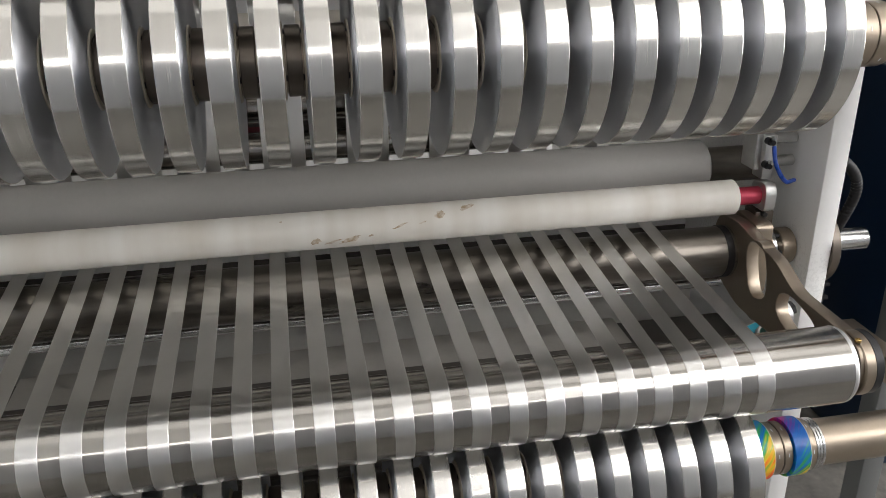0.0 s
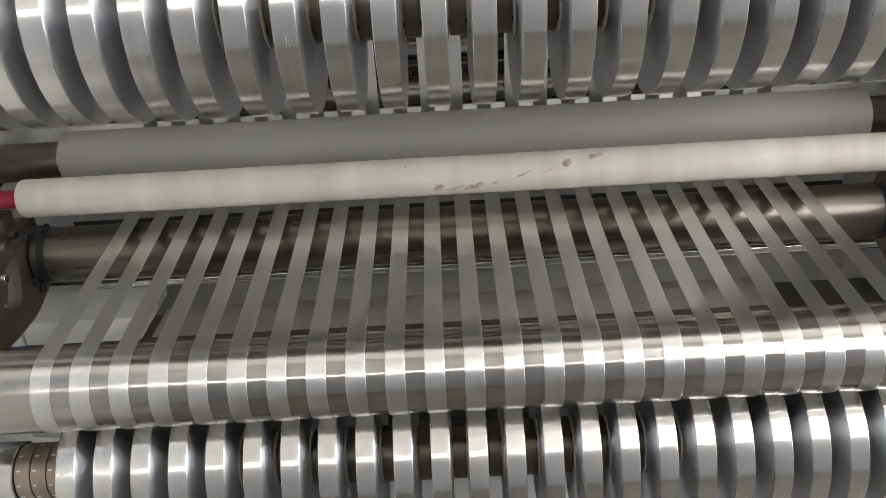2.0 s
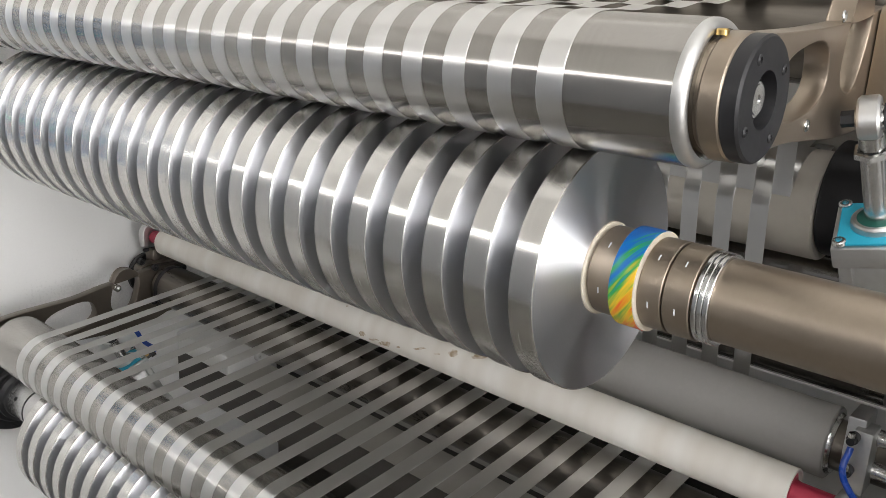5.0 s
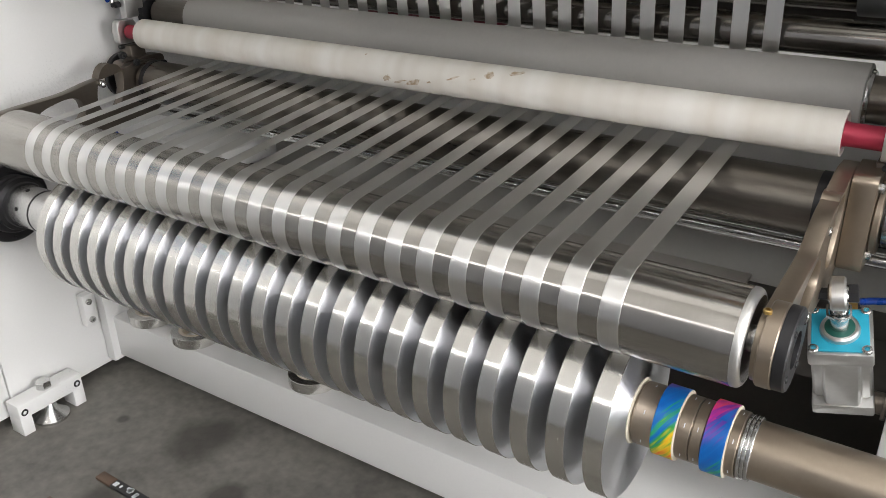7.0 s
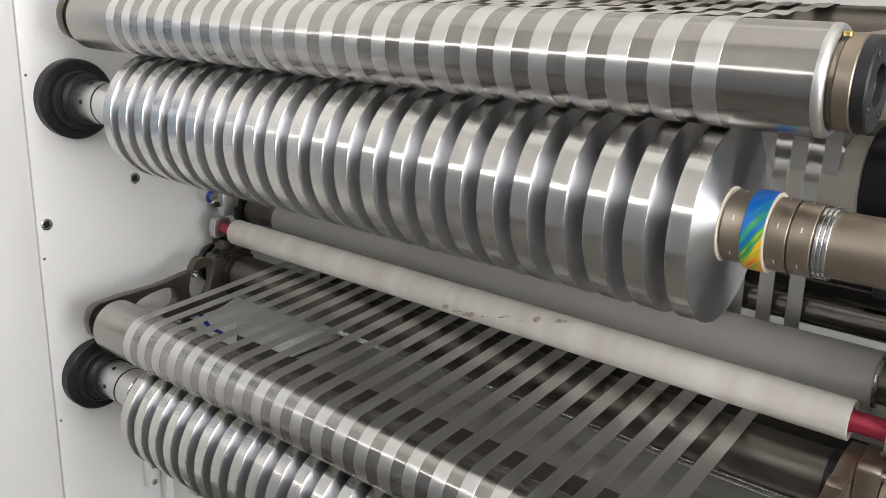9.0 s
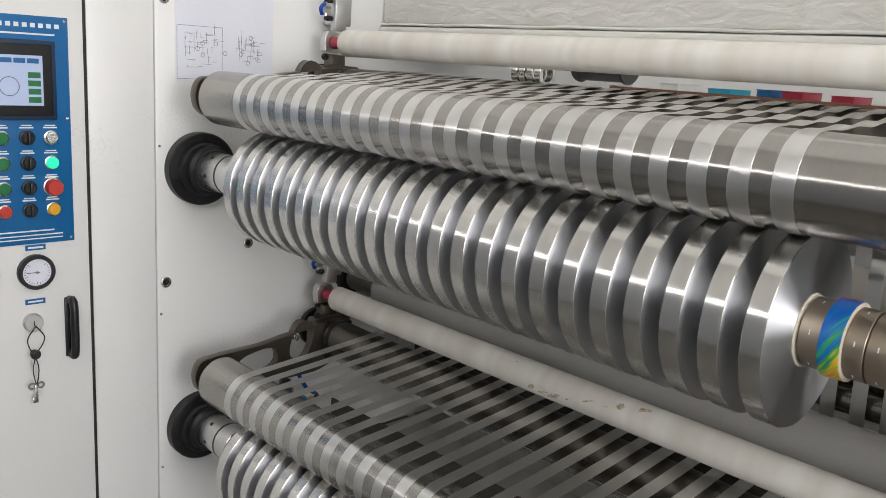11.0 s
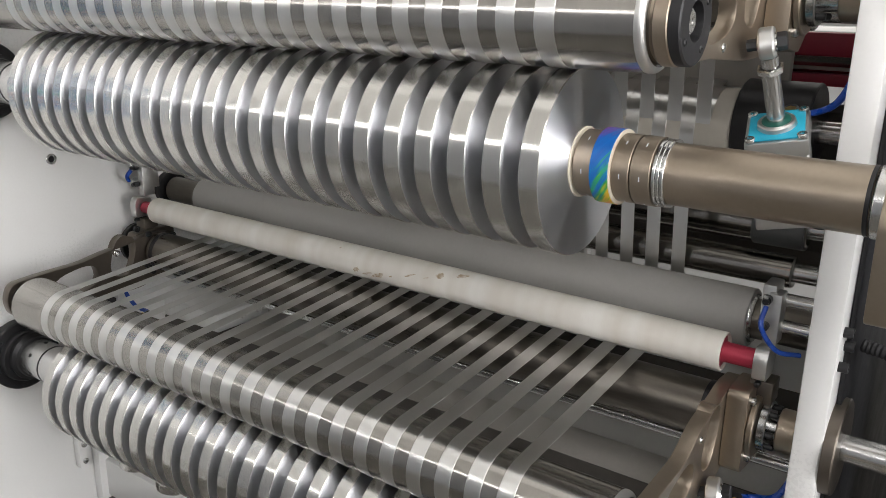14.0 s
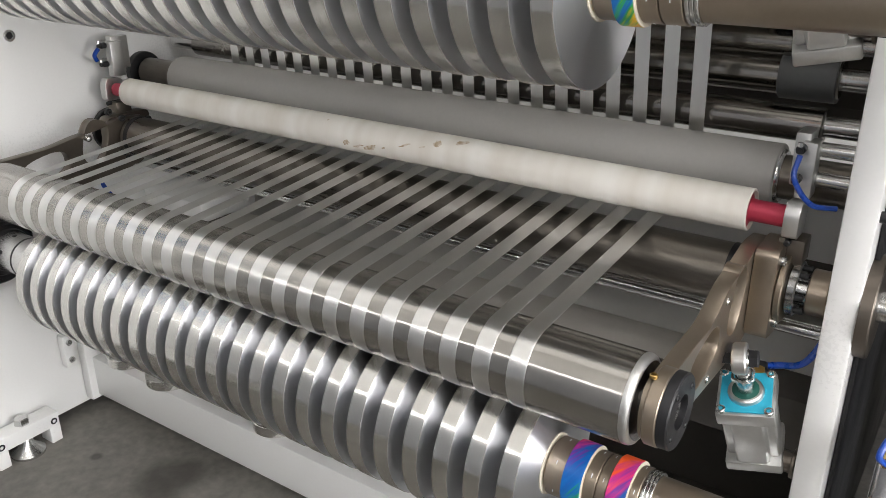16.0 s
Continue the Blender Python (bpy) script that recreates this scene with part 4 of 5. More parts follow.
# ---- air cylinders that load the arms ----
def air_cylinder(station, right):
    # the top plate's centre and its lean
    x, y, z = (1.690, -0.102, 0.648) if right else (0.09, -0.102, 0.600)
    z += DZ * station
    if right and station:
        y, z = y + 0.02, z - 0.036
    out = 0.045 if right and station else 0.0      # how far the rod is run out
    c = thing("air_cylinder", (x, y, z), "square aluminium air cylinder with a teal top plate", "air cylinder", "air cylinders")
    c.rotation_euler = (radians(24), radians(-11 if right else -3), radians(10 if right else -10))
    c.scale = (1.28, 1.28, 1.02)
    bm = box(-0.033, 0.033, -0.033, 0.033, -0.026, 0.0, 0.003)
    part("head", bm, M_ALU, c)
    part("cover_plate", box(-0.029, 0.029, -0.029, 0.029, 0.0005, 0.0035, 0.001), M_TEAL, c, "teal label plate")
    prof = round_poly([(-0.03, -0.018), (-0.018, -0.018), (-0.018, -0.03), (0.018, -0.03), (0.018, -0.018), (0.03, -0.018), (0.03, 0.018), (0.018, 0.018), (0.018, 0.03), (-0.018, 0.03), (-0.018, 0.018), (-0.03, 0.018)], 0.005, 3)
    part("barrel", plate("barrel", prof, [], 0.10, M_ALU, Matrix.Translation((0, 0, -0.076))), None, c)
    part("end_cap", box(-0.033, 0.033, -0.033, 0.033, -0.148, -0.126, 0.003), M_ALU, c)
    for a in (-1, 1):
        for b in (-1, 1):
            hex_bolt(c, (a * 0.0265, b * 0.0265, 0.0015), turn=AXIS_Z, r=0.0055, h=0.005)
    part("gland", lathe([(0.003, 0.021), (0.009, 0.020), (0.011, 0.018), (0.011, 0.014)], 36, turn=AXIS_Z), M_ALU, c)
    part("rod_seal", lathe([(0.011, 0.0155), (0.013, 0.012), (0.013, 0.0)], 30, turn=AXIS_Z), M_GREEN, c)
    rod = part("piston_rod", lathe(rod_profile(0.005, 0.065 + out, 0.0095), 28, turn=AXIS_Z), M_STEEL, c)
    part("lock_nut", lathe([(0.040 + out, 0.012), (0.041 + out, 0.0145), (0.047 + out, 0.0145), (0.048 + out, 0.012)], 6, turn=AXIS_Z), M_STEEL, c)
    eye = part("rod_eye", lathe(tube_profile(-0.008, 0.008, 0.010, 0.020, 0.002), 32, at=(0, 0, 0.082 + out)), M_ALU, c)
    part("ball", lathe(tube_profile(-0.010, 0.010, 0.006, 0.012, 0.002), 24, at=(0, 0, 0.082 + out)), M_STEEL, eye)
    part("pin_bolt", lathe([(-0.02, 0), (-0.02, 0.0075), (0.010, 0.0075), (0.010, 0.0115), (0.019, 0.0115), (0.020, 0.010), (0.020, 0.0)], 6, at=(0, 0, 0.082 + out)), M_BLACK, eye)
    f = part("air_fitting", lathe([(0, 0), (0, 0.006), (0.012, 0.006), (0.013, 0.0085), (0.022, 0.0085), (0.022, 0)], 16, at=(0.012, 0.03, -0.012), turn=AXIS_Y), M_BLACK, c)
    part("brass_nut", lathe([(-0.004, 0.0), (-0.004, 0.007), (0.004, 0.007), (0.004, 0)], 6, at=(0.012, 0.036, -0.004), turn=AXIS_Z), M_BRASS, f)
    s = 1 if right else -1
    part("air_hose", hose([(0.012, 0.05, -0.012), (0.03 * s, 0.062, -0.03), (0.06 * s, 0.055, -0.012), (0.085 * s, 0.06, 0.04), (0.10 * s, 0.075, 0.09)], 0.0045), M_HOSE, c)


for st in (0, 1):
    for rt in (True, False):
        air_cylinder(st, rt)
    pin = thing("mount_pin", (1.70, -0.04, 0.512 + DZ * st), "bronze-coloured pin holding the air cylinder's foot", "pin", "mount pins")
    part("pin_rod", lathe(rod_profile(0.0, XR - 1.701, 0.017), 32), M_BRONZE_D, pin)
    part("pin_washer", lathe(tube_profile(0.062, XR - 1.702, 0.0172, 0.024, 0.001), 32), M_BRONZE_D, pin)


# ---- white rollers, grey rollers and guide rollers ----
def white_roller(station):
    y, z = SLEEVE[0], SLEEVE[1] + DZ * station
    r = thing("white_roller", (0, y, z), "white elastomer sleeved roller with brown scuffs on a red shaft", "roller", "white rollers")
    part("sleeve", lathe([(0.134, 0.023), (0.134, R_SLEEVE - 0.003), (0.138, R_SLEEVE), (1.634, R_SLEEVE), (1.635, R_SLEEVE - 0.001), (1.635, 0.0295), (1.622, 0.029)], 64), M_SLEEVE, r)
    part("red_shaft", lathe([(0.085, 0), (0.085, 0.016), (0.134, 0.016), (0.134, 0.024), (1.60, 0.024), (1.60, 0.0288), (1.630, 0.0288), (1.634, 0.0185), (1.640, 0.017), (1.692, 0.017), (1.692, 0)], 40), M_RED, r, "red anodised shaft")
    if station == 0:
        rng = random.Random(8)
        for x, ang, w, h in ((0.856, 194, 0.020, 12), (0.915, 197, 0.042, 10), (0.885, 200, 0.03, 5), (1.071, 140, 0.022, 12), (1.122, 121, 0.036, 9), (1.0, 165, 0.03, 5), (0.95, 188, 0.01, 4), (1.04, 160, 0.014, 3), (0.80, 125, 0.006, 4)):
            bm = bmesh.new()
            n = 16
            centre = radians(ang)
            ring = []
            for k in range(n):
                a = 2 * math.pi * k / n
                q = rng.uniform(0.6, 1.15)
                xx, th = x + w * 0.5 * q * math.cos(a), centre + radians(h) * q * math.sin(a) - 0.35 * w * math.cos(a) / R_SLEEVE * 0.4
                ring.append(bm.verts.new((xx, (R_SLEEVE + 0.0003) * math.cos(th), (R_SLEEVE + 0.0003) * math.sin(th))))
            mid = bm.verts.new((x, (R_SLEEVE + 0.0004) * math.cos(centre), (R_SLEEVE + 0.0004) * math.sin(centre)))
            for k in range(n):
                bm.faces.new((mid, ring[k], ring[(k + 1) % n]))
            part("scuff", bm, M_SCUFF, r)
    return r


def roller_bracket(station, right):
    y, z = SLEEVE[0], SLEEVE[1] + DZ * station
    x = 1.690 if right else 0.062
    b = thing("roller_bracket", (x, y, z), "small aluminium slide bracket with black air fittings", "bracket", "roller brackets")
    part("shaft_clamp", plate("shaft_clamp", round_poly([(-0.026, -0.024), (0.02, -0.024), (0.026, 0.0), (0.02, 0.024), (-0.02, 0.028), (-0.028, 0.01)], 0.008), [], 0.022, M_ALU, Matrix.Translation((0.008, 0, 0)) @ YZ), None, b)
    part("slide_block", box(0.0, 0.022, 0.0, 0.035, 0.03, 0.115, 0.002), M_ALU, b)
    part("cylinder_block", box(-0.012, 0.010, 0.012, 0.06, 0.045, 0.125, 0.003), M_ALU, b)
    for zz in (0.055, 0.10):
        part("guide_rod", lathe(rod_profile(0.01 if right else -0.058, XR - x - 0.001 if right else 0.0, 0.011), 24, at=(0, 0.03, zz)), M_STEEL, b)
        fit = part("air_fitting", lathe([(0, 0), (0, 0.007), (0.012, 0.007), (0.014, 0.005), (0.02, 0.005), (0.02, 0)], 14, at=(0.002, 0.0, zz + 0.006), turn=pose(0, 0, 0, 0, 0, -90)), M_BLACK, b)
        part("fitting_screw", lathe([(0, 0), (0, 0.004), (0.006, 0.004), (0.006, 0)], 8, at=(0.002, -0.018, zz + 0.012), turn=AXIS_Z), M_STEEL, fit)
    part("adjust_screw", lathe(rod_profile(-0.018, 0.03, 0.005), 12, at=(0.006, -0.006, -0.034), turn=AXIS_Y), M_BLACK, b)
    part("stop_block", box(-0.008, 0.03, -0.012, 0.03, -0.07, -0.03, 0.003), M_BRONZE_D, b)
    if right:
        part("air_hose", hose([(0.004, -0.02, 0.10), (0.004, -0.035, 0.07), (0.03, -0.03, 0.035), (0.062, -0.01, 0.028)], 0.004), M_HOSE, b)
    else:
        part("hose_piece", hose([(0.0, -0.018, 0.10), (-0.005, -0.028, 0.085), (-0.01, -0.02, 0.07)], 0.005), M_HOSE, b)


def grey_roller(station):
    y, z = GREY[0], GREY[1] + DZ * station
    r = thing("grey_roller", (0, y, z), "matt grey rubber covered guide roller", "roller", "grey rollers")
    part("sleeve", lathe([(0.165, 0.04), (0.165, R_GREY - 0.002), (0.167, R_GREY), (1.636, R_GREY), (1.638, R_GREY - 0.002), (1.638, 0.04)], 64), M_GREY, r)
    part("end_ring", lathe([(0.160, 0), (0.160, 0.045), (0.165, 0.045), (1.638, 0.045), (1.644, 0.042), (1.644, 0)], 48), M_STEEL, r)
    part("journal", lathe(rod_profile(0.03, XR - 0.002, 0.036), 40), M_DARKTUBE, r)
    part("bearing_flange", lathe([(0.0, 0.0), (0.0, 0.05), (0.016, 0.05), (0.018, 0.048), (0.018, 0)], 40), M_BLACK, r)


for st in (0, 1):
    white_roller(st)
    roller_bracket(st, True)
    roller_bracket(st, False)
grey_roller(0)


def guide_roller(y, z, r, material, x0=0.03, x1=XR - 0.002, label="polished steel guide roller"):
    g = thing("guide_roller", (0, y, z), label, "roller", "guide rollers")
    part("roller_body", lathe(rod_profile(x0 + 0.10, x1 - 0.09, r, 0.003), 48), material, g)
    part("journal", lathe(rod_profile(x0, x1, min(r * 0.6, 0.02)), 24), M_STEEL, g)
    return g


GUIDES = [(0.235, 0.985, 0.030), (0.315, 1.050, 0.036), (0.305, 1.108, 0.028)]
for gy, gz, gr in GUIDES:
    gd = guide_roller(gy, gz, gr, M_DCHROME)
    if gr > 0.035:
        part("end_sleeve", lathe(tube_profile(1.58, 1.675, gr - 0.002, gr + 0.007), 48), M_DGREY, gd, "grey end sleeve")
guide_roller(0.245, 1.225, 0.080, M_CREAM, x1=1.64, label="cream sleeved guide roller with foil strips over it")
guide_roller(0.125, 1.445, 0.032, M_STEEL, label="satin steel guide roller behind the upper pivot tube")
guide_roller(0.245, 1.240, 0.084, M_BLACK, x0=1.452, label="black rubber drum beside the upper air cylinder")
guide_roller(0.60, 1.36, 0.05, M_STEEL, label="satin steel guide roller at the back of the machine")


# ---- foil strips ----
def arc(c, r, a0, a1, n):
    return [(c[0] + r * math.cos(radians(a0 + (a1 - a0) * k / n)), c[1] + r * math.sin(radians(a0 + (a1 - a0) * k / n))) for k in range(n + 1)]


def strip_mesh(name, line, width, seed):
    rng = random.Random(seed)
    bm = bmesh.new()
    rows = []
    for k, (y, z) in enumerate(line):
        p, q = line[max(k - 1, 0)], line[min(k + 1, len(line) - 1)]
        d = Vector((q[0] - p[0], q[1] - p[1])).normalized() * 0.0004
        j = rng.uniform(-0.0002, 0.0002)
        rows.append([bm.verts.new(v) for v in ((j, y + d.y, z - d.x), (j + 0.0009, y, z), (width * 0.5, y, z), (width - 0.0009 + j, y, z), (width + j, y + d.y, z - d.x))])
    for a, b in zip(rows, rows[1:]):
        for c in range(4):
            bm.faces.new((a[c], a[c + 1], b[c + 1], b[c]))
    me = finish(name, bm, M_STRIP, 16)
    return me


def sag(a, b, n, d, ripple=0.0, phase=0.0):
    """A slack span from a to b, with a ripple that dies out at its ends."""
    out = []
    for k in range(1, n):
        u = k / n
        z = a[1] + (b[1] - a[1]) * u - d * math.sin(math.pi * u)
        out.append((a[0] + (b[0] - a[0]) * u, z + ripple * math.sin(math.pi * u) ** 0.5 * math.sin(2 * math.pi * 4.3 * u + phase)))
    return out


def strip_lines(station, phase=0.0):
    up = DZ * station
    nip = (NIP[0], NIP[1] + up)
    r = R_NIP + 0.0006
    contact = math.degrees(math.atan2(ROLL[1] - NIP[1], ROLL[0] - NIP[0])) + 360
    line = arc(nip, r, contact, 97 if station == 0 else 93, 40)
    if station == 0:
        g = arc(GREY, R_GREY + 0.0006, 262, 360, 16)
        line += sag(line[-1], g[0], 12, 0.0022) + g
        line += arc((0.245, 1.225), 0.0808, 182, 60, 14) + [(0.60, 1.402)]
    else:
        over = arc((PIVOT[0], PIVOT[1] + up), R_PIVOT + 0.002, 92, 88, 3)
        line += sag(line[-1], over[0], 40, 0.0030, 0.0018, phase) + over
        line += arc((0.125, 1.445), 0.0327, 75, -5, 8) + arc((0.245, 1.225), 0.0814, 165, 50, 14) + [(0.60, 1.404)]
    return line


for st in (0, 1):
    data = [strip_mesh("foil_strip", strip_lines(st, 0.9 * k), STRIP_W, 20 + k + 5 * st) for k in range(3)]
    for k in range(STRIPS):
        ob = new("foil_strip", data[k % 3])
        ob.location = (FIRST[st] + PITCH * k, 0, 0)
        tagged(ob, "narrow bright aluminium foil strip running between rollers", "foil strip", "foil strips")


# ---- behind and below the lower web ----
def cross_members():
    c = thing("tie_bar", (0, 0.075, 0.688), "bright steel tie bar between the side frames", "tie bar")
    part("bar", lathe(rod_profile(0.002, XR - 0.002, 0.012), 32), M_STEEL, c)
    c = thing("cross_channel", (0, 0.14, 0.49), "dark brown steel cross channel behind the lower web", "beam")
    part("channel", box(0.002, XR - 0.002, -0.05, 0.05, -0.05, 0.056, 0.003), M_DARKFILL, c)
    c = thing("cover_plate", (0, 0.135, 0.547), "beige painted cover plate on the cross channel", "cover plate")
    part("plate", box(0.26, 1.50, -0.050, 0.065, 0.0, 0.008, 0.002), M_BEIGE, c)
    # The beige plate's front edge is browned to paint the dark band below it.
    part("dark_edge", box(0.26, 1.50, -0.054, -0.0502, -0.05, 0.008, 0.001), M_DARKFILL, c)
    c = thing("lower_backing", (0, 0.42, 0.35), "white sheet over a dark brown backing added for the darkness low in the machine", "guard sheet")
    # The brown sheet is added to make the open space behind the web dark.
    part("dark_backing", box(0.002, XR - 0.002, 0, 0.01, -0.32, 0.32, 0.002), M_DARKFILL, c)
    part("stiffener", box(0.002, XR - 0.002, -0.02, 0.0, -0.32, -0.29, 0.002), M_DARKFILL, c)
    part("upper_sheet", box(0.002, XR - 0.002, 0, 0.01, 0.3205, 0.515, 0.002), M_WHITE, c, "white painted upper sheet")
    c = thing("flat_cross_beam", (0, 0.355, 0.445), "beige painted flat cross beam behind the lower web", "beam")
    part("beam_body", box(0.002, XR - 0.002, 0, 0.06, 0, 0.12, 0.004), M_PALE, c)
    part("end_foot", box(0.004, 0.04, -0.03, 0.0, 0.01, 0.11, 0.003), M_PALE, c)
    # Sheet added so that gaps between the strips and guide rollers read dark.
    c = thing("back_dark_sheet", (0, 0.43, 1.12), "dark brown sheet added as a dark backing behind the guide rollers", "cover sheet")
    part("dark_sheet", box(0.002, XR - 0.002, 0, 0.008, -0.145, 0.15, 0.002), M_DARKFILL, c)
    part("folded_edge", box(0.002, XR - 0.002, -0.015, 0.0, 0.135, 0.15, 0.002), M_DARKFILL, c)
    c = thing("maroon_cross_beam", (0, 0.50, 0.95), "maroon painted cross beam with white signs", "beam")
    part("beam_body", box(0.38, 0.80, 0.0, 0.06, -0.06, 0.02, 0.003), M_MAROON, c)
    part("beam_stub", box(0.002, 0.379, 0.01, 0.05, -0.05, 0.01, 0.002), M_DARKFILL, c)
    part("beam_stub", box(0.801, XR - 0.002, 0.01, 0.05, -0.05, 0.01, 0.002), M_DARKFILL, c)
    part("white_block", box(0.47, 0.53, -0.03, 0.0, -0.03, 0.03, 0.002), M_WHITE, c)


cross_members()


def side_bracket():
    k = thing("white_bracket", (0.003, 0.15, 0.0), "white painted box bracket bolted inside the machine side", "bracket")
    part("bracket_body", box(0, 0.235, -0.06, 0.13, 0.545, 0.60, 0.006), M_WHITE, k)
    part("bracket_rib", box(0, 0.20, 0.02, 0.10, 0.36, 0.5445, 0.004), M_WHITE, k)
    for y in (0.03, 0.09):
        hex_bolt(k, (0.2355, y, 0.575), r=0.010, h=0.010, material=M_WHITE)


side_bracket()


def rear_beams():
    for z0, z1, y, mt, tint in ((1.352, 1.398, 0.52, M_CRIMSON, "crimson"), (1.322, 1.348, 0.56, M_PALE, "pale grey"), (1.292, 1.316, 0.54, M_CRIMSON, "crimson")):
        c = thing("rear_cross_beam", (0, y, z0), tint + " painted cross beam at the back of the machine", "beam", "rear beams")
        part("beam_body", box(0.9, XR - 0.003, 0, 0.05, 0, z1 - z0, 0.003), mt, c)


rear_beams()


def knife_table():
    k = thing("knife_table", (0, 0.33, 1.28), "beige steel knife table behind the strips", "machine table")
    part("table_plate", box(0.05, 1.60, 0, 0.02, 0.0, 0.12, 0.003), M_BEIGE, k)
    part("table_edge", box(0.05, 1.60, -0.02, 0.0, -0.012, 0.012, 0.003), M_STEEL, k)


knife_table()


def levelling_foot():
    f = thing("levelling_foot", (0.01, -0.385, FLOOR), "white bridge bracket over a round steel levelling foot", "machine foot")
    br = box(0.0, 0.05, -0.085, 0.085, 0.045, 0.085, 0.004)
    box(0.0, 0.05, -0.085, -0.055, 0.0, 0.05, 0.003, br)
    box(0.0, 0.05, 0.055, 0.085, 0.0, 0.05, 0.003, br)
    part("bridge", br, M_WHITE, f)
    part("foot_pad", lathe([(0, 0), (0, 0.042), (0.006, 0.042), (0.03, 0.018), (0.05, 0.012), (0.05, 0)], 40, at=(0.03, 0, 0), turn=AXIS_Z), M_STEEL, f)
    part("level_bolt", lathe([(0.085, 0.0), (0.085, 0.017), (0.088, 0.019), (0.102, 0.019), (0.104, 0.016), (0.104, 0)], 6, at=(0.028, 0, 0), turn=AXIS_Z), M_STEEL, f)
    # Short black heads stand in for the dark holes in the bridge.
    for y in (-0.07, 0.07):
        hex_bolt(f, (0.049, y, 0.062), r=0.009, h=0.002, material=M_BLACK)


levelling_foot()


def loose_coil(x, y, r, tilt, label):
    c = thing("loose_coil", (x, y, 0.2015), label, "foil coil", "loose coils")
    c.rotation_euler = (radians(tilt), 0, 0)
    part("foil_ring", lathe(tube_profile(0, 0.026, r - 0.018, r, 0.001), 56, turn=AXIS_Z), M_FOIL, c)
    part("core", lathe(tube_profile(-0.0002, 0.0262, r - 0.026, r - 0.0182, 0.0005), 48, turn=AXIS_Z), M_CARD, c)


loose_coil(0.128, -0.112, 0.060, 0, "white-cored foil coil lying flat on the base beam")
loose_coil(0.300, -0.120, 0.060, 0, "bright foil coil lying flat on the base beam")
loose_coil(0.669, -0.108, 0.058, 0, "bright foil coil lying flat on the base beam")


def floor_stick(x, y, turn, length, label):
    k = thing("flat_bar", (x, y, FLOOR), label, "bar", "bars on the floor")
    k.rotation_euler = (0, 0, radians(turn))
    part("bar_body", box(0.05, length, -0.012, 0.012, 0.0, 0.008, 0.002), M_BLACK, k)
    part("bare_end", box(0.0, 0.0498, -0.012, 0.012, 0.0, 0.008, 0.002), M_RUST, k, "bare brown end")
    rng = random.Random(int(100 * x))
    for _ in range(9):
        u = rng.uniform(0.05, 0.13)
        part("paint_fleck", box(u, u + rng.uniform(0.002, 0.012), rng.uniform(-0.011, 0.002), rng.uniform(0.003, 0.011), 0.0081, 0.0085, 0, m=None), M_LABELWHITE, k)


floor_stick(0.332, -0.462, -1, 0.30, "black flat bar with a bare brown end on the floor")
floor_stick(0.30, -0.575, -3, 0.30, "dark flat bar with a worn brown end lying on the floor")


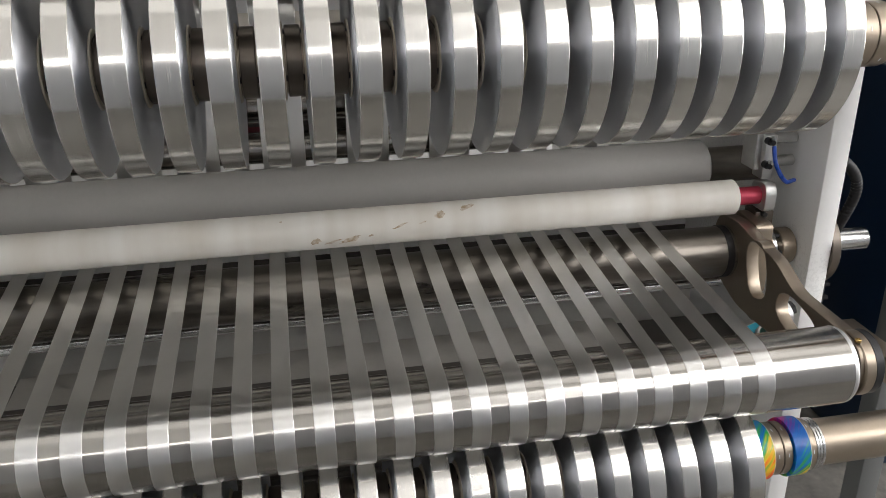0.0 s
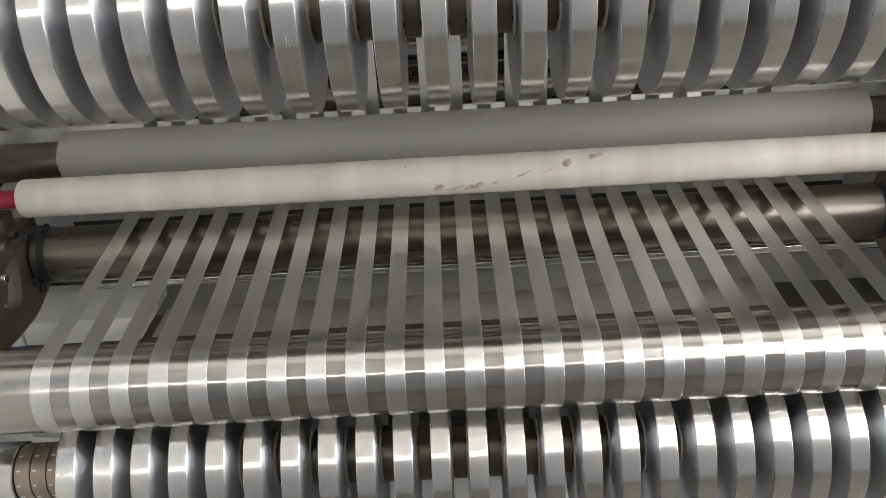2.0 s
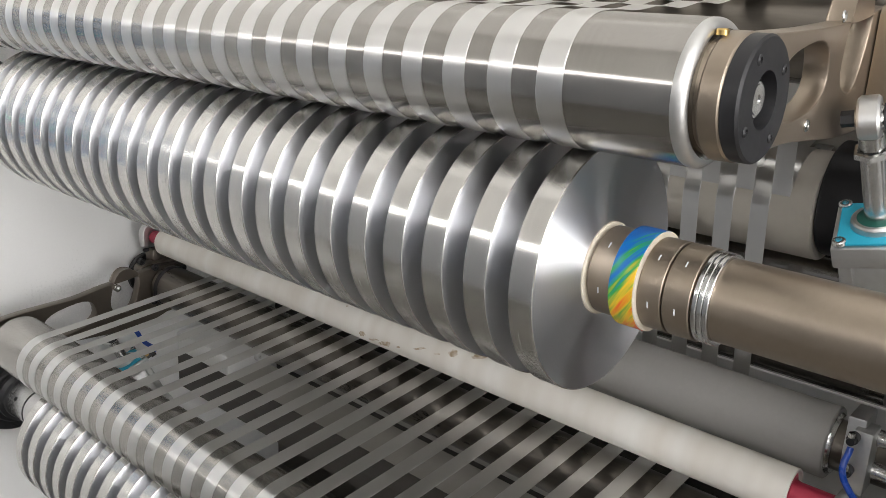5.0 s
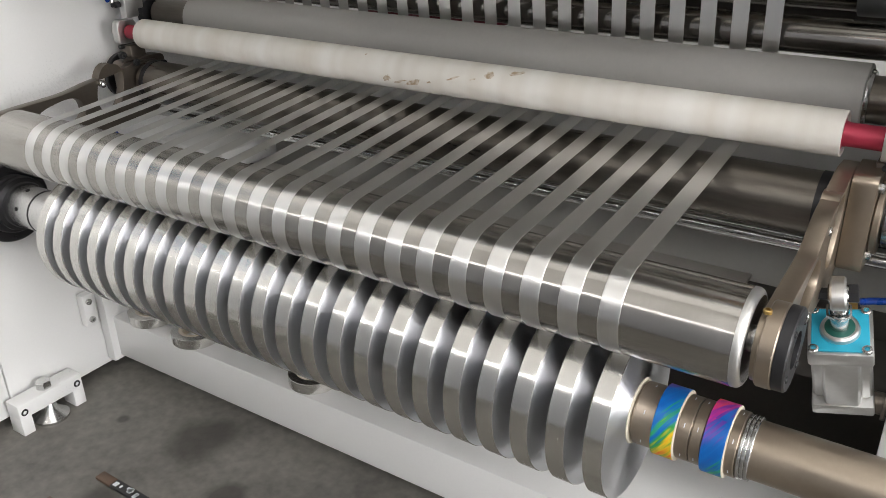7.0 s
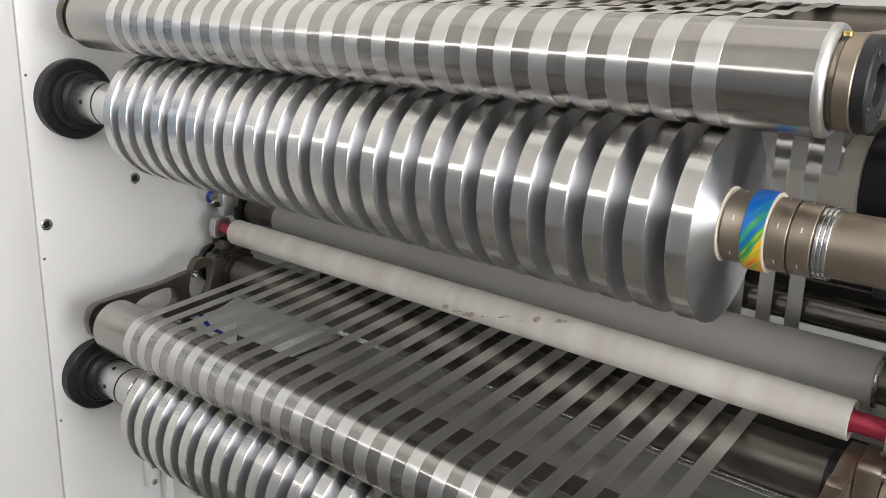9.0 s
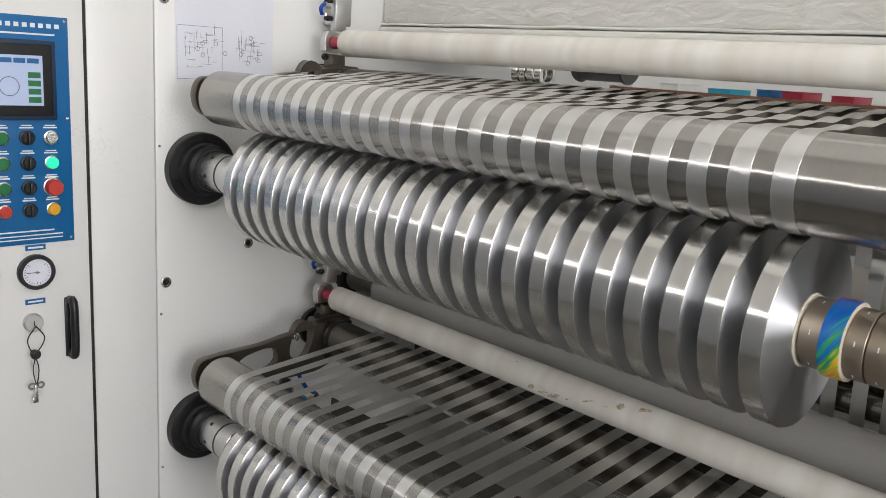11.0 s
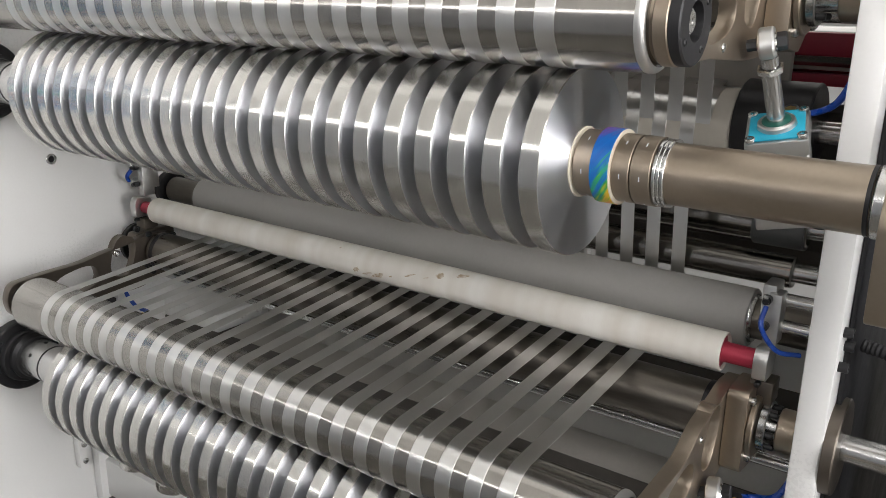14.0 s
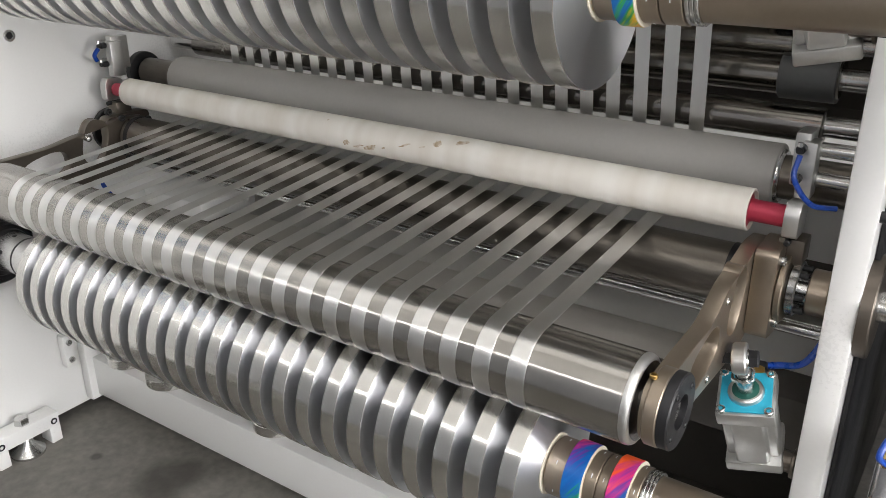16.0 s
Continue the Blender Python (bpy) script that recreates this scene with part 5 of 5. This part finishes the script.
# ---- beyond the far side frame ----
def drive_side():
    c = thing("navy_cabinet", (2.25, 0.2, FLOOR), "dark navy painted machine cabinet", "cabinet")
    part("body", box(0, 0.5, 0.0, 1.2, 0.0, 2.3, 0.006), M_NAVY, c)
    p = thing("outer_post", (1.985, -0.075, FLOOR), "grey upright square steel post", "post")
    part("post_body", box(0, 0.05, 0, 0.05, 0, 2.3, 0.003), M_DGREY, p)
    for st in (0, 1):
        z = PIVOT[1] + DZ * st
        f = thing("shaft_flange", (XR + 0.043, 0.0, z), "dark flange plate with a steel shaft stub", "flange", "shaft flanges")
        part("flange_plate", lathe([(0.0, 0.0), (0.0, 0.078), (0.016, 0.078), (0.018, 0.076), (0.018, 0)], 40), M_BRONZE_D, f)
        part("shaft_stub", lathe(rod_profile(0.01, 0.12, 0.022), 32), M_STEEL, f)
    s = thing("shaft_support", (1.868, ROLL[0], ROLL[1] + DZ), "bronze-coloured swing support block for the upper shaft", "shaft support", "shaft supports")
    part("support_block", plate("support_block", round_poly([(-0.09, -0.11), (0.10, -0.11), (0.12, -0.03), (0.12, 0.075), (-0.06, 0.08), (-0.10, 0.0)], 0.012), [slot(0, 0, 0.042, 0.042)], 0.075, M_BRONZE, Matrix.Translation((0.05, 0, 0)) @ YZ), None, s)
    part("support_arm", box(0.03, 0.07, 0.05, 0.30, 0.02, 0.07, 0.004), M_BRONZE, s)
    s = thing("shaft_support", (1.868, ROLL[0], ROLL[1]), "bronze-coloured swing support block for the lower shaft", "shaft support", "shaft supports")
    part("support_block", plate("support_block", round_poly([(-0.05, -0.06), (0.045, -0.06), (0.06, 0.0), (0.05, 0.06), (-0.05, 0.06), (-0.06, 0.0)], 0.012), [slot(0, 0, 0.042, 0.042)], 0.05, M_BRONZE, Matrix.Translation((0.035, 0, 0)) @ YZ), None, s)
    part("support_arm", box(0.015, 0.055, 0.05, 0.30, 0.0, 0.05, 0.004), M_BRONZE, s)
    h = thing("corrugated_conduit", (1.865, 0.06, 0.97), "black corrugated cable conduit", "conduit")
    part("conduit", hose([(-0.035, -0.02, -0.02), (0.02, -0.03, -0.03), (0.07, -0.01, -0.10), (0.06, 0.03, -0.24), (0.05, 0.05, -0.45)], 0.010, 12, 0.004), M_RUBBER, h)
    a = thing("lift_cylinder", (1.895, -0.24, 0.56), "steel air cylinder with blue hose beside the frame", "air cylinder")
    m = Matrix.Rotation(radians(-22), 4, "X") @ AXIS_Z
    part("barrel", lathe(rod_profile(0.02, 0.12, 0.0135), 32, turn=m), M_COLLAR, a)
    part("piston_rod", lathe(rod_profile(-0.07, 0.02, 0.006), 20, turn=m), M_STEEL, a)
    part("rod_eye", lathe(tube_profile(-0.008, 0.008, 0.008, 0.016, 0.002), 24, at=(0, -0.03, -0.075)), M_ALU, a)
    part("brass_fitting", lathe(rod_profile(0, 0.022, 0.007), 6, at=(0.0, -0.01, 0.15), turn=pose(0, 0, 0, 0, 0, -90)), M_BRASS, a)
    part("air_hose", hose([(0, -0.03, 0.15), (-0.008, -0.04, 0.165), (0.0, -0.02, 0.185), (0.02, 0.0, 0.19)], 0.004), M_HOSE, a)
    b = thing("motor_block", (1.90, 0.30, 0.45), "black finned motor behind the frame", "motor")
    part("motor_body", box(0, 0.2, 0, 0.3, -0.12, 0.28, 0.006), M_BLACK, b)
    part("motor_foot", box(0.02, 0.18, 0.02, 0.28, FLOOR - 0.45, -0.12, 0.004), M_BLACK, b)
    for k in range(10):
        part("fin", box(-0.012, 0.198, -0.015, 0.298, -0.1 + 0.036 * k, -0.09 + 0.036 * k, 0.001), M_BLACK, b)


drive_side()


# ---- high and far ----
def wrapped_load():
    w = thing("wrapped_pallet_load", (0.0, 0.22, 1.612), "pale machine part wrapped in crinkled clear film", "wrapped load")
    part("load", box(0.004, XR - 0.004, 0.0, 0.4, 0.028, 0.85, 0.012), M_FILM, w)
    part("lower_lip", box(0.004, XR - 0.004, -0.010, 0.4, 0.002, 0.021, 0.005), M_FILM, w, "film-wrapped lower lip of the load")
    part("film_hem", hose([(0.01 + 0.11 * k, -0.004, 0.0270 + 0.001 * math.sin(2.3 * k)) for k in range(16)], 0.0035, 8), M_FILM, w, "bunched lower edge of the film")
    c = thing("channel_beam", (0, 0.212, 1.60), "grey steel channel carrying the wrapped load", "beam")
    part("channel", box(0.002, XR - 0.002, 0.0, 0.08, -0.004, 0.0115, 0.002), M_STEEL, c)
    c = thing("wood_rail", (0, 0.20, 1.496), "brown varnished wooden rail behind the upper web", "rail")
    part("rail", box(0.78, XR - 0.002, 0.041, 0.07, -0.018, 0.021, 0.003), M_WOOD, c)
    part("ledge", box(0.002, XR - 0.002, 0, 0.04, -0.018, 0.006, 0.002), M_DGREY, c)
    part("end_plate", box(0.78, 0.784, 0.0405, 0.072, -0.02, 0.022, 0.001), M_STEEL, c)
    c = thing("grey_pulley", (0.5, 0.5, 1.564), "dark grey pulley under the wrapped load", "pulley")
    part("rim", lathe([(0.0, 0.0), (0.0, 0.046), (0.006, 0.048), (0.012, 0.042), (0.145, 0.042), (0.151, 0.048), (0.157, 0.046), (0.157, 0)], 40), M_DGREY, c)
    part("axle", lathe(rod_profile(-0.04, 0.2, 0.012), 20), M_STEEL, c)


wrapped_load()


def back_shelf():
    s = thing("storage_shelf", (0, 2.2, 0), "white storage shelf with small coloured boxes behind the machine", "shelf")
    part("shelf_board", box(-2.0, 2.6, 0, 0.5, 1.44, 1.478, 0.004), M_WHITE, s)
    part("shelf_back", box(-2.0, 2.6, 0.5, 0.52, FLOOR, 2.4, 0.004), M_WHITE, s)
    for x in (-1.9, 0.3, 2.5):
        part("upright", box(x, x + 0.04, 0.02, 0.06, FLOOR, 1.44, 0.003), M_WHITE, s)
    boxes = ((-0.30, 0.05, M_WHITE, 0.05), (-0.04, 0.055, M_TEAL, 0.04), (0.17, 0.03, M_BLUE, 0.05), (0.30, 0.045, M_RED, 0.05), (0.51, 0.045, M_RED, 0.045), (0.86, 0.17, M_PAPER, 0.06), (1.3, 0.2, M_PAPER, 0.06))
    for x, w, mt, h in boxes:
        h -= 0.016
        bx = thing("small_box", (x, 2.25, 1.4785), {M_TEAL: "teal", M_BLUE: "blue", M_RED: "red"}.get(mt, "white") + " small cardboard box on the shelf behind the machine", "box", "shelf boxes")
        part("carton", box(-w, w, 0, 0.2, 0, h, 0.003), mt, bx)
        part("lid_flap", box(-w - 0.002, w + 0.002, -0.003, 0.2, h, h + 0.004, 0.001), mt, bx)


back_shelf()


def pulley_coils():
    g = thing("coil_row", (0.53, 0.21, 1.5025), "row of small foil coils standing on the rail", "foil coils")
    for k in range(4):
        part("foil_ring", lathe(tube_profile(0.024 * k, 0.024 * k + 0.018, 0.019, 0.030, 0.001), 36, at=(0, 0.01, 0.030)), M_FOIL, g)


pulley_coils()


# ---- what turns ----
def motions():
    for k, ob in enumerate(SHAFTS):
        y, z = ROLL[0], ROLL[1] + DZ * k
        walk(ob, [(f / 30, pose(0, y, z, -(SPIN * f / 30) % 360)) for f in range(0, 481)])
    fast = SPIN * R_ROLL / R_NIP
    for k, ob in enumerate(NIPS):
        y, z = NIP[0], NIP[1] + DZ * k
        walk(ob, [(f / 30, pose(0, y, z, (fast * f / 30) % 360)) for f in range(0, 481)])


motions()
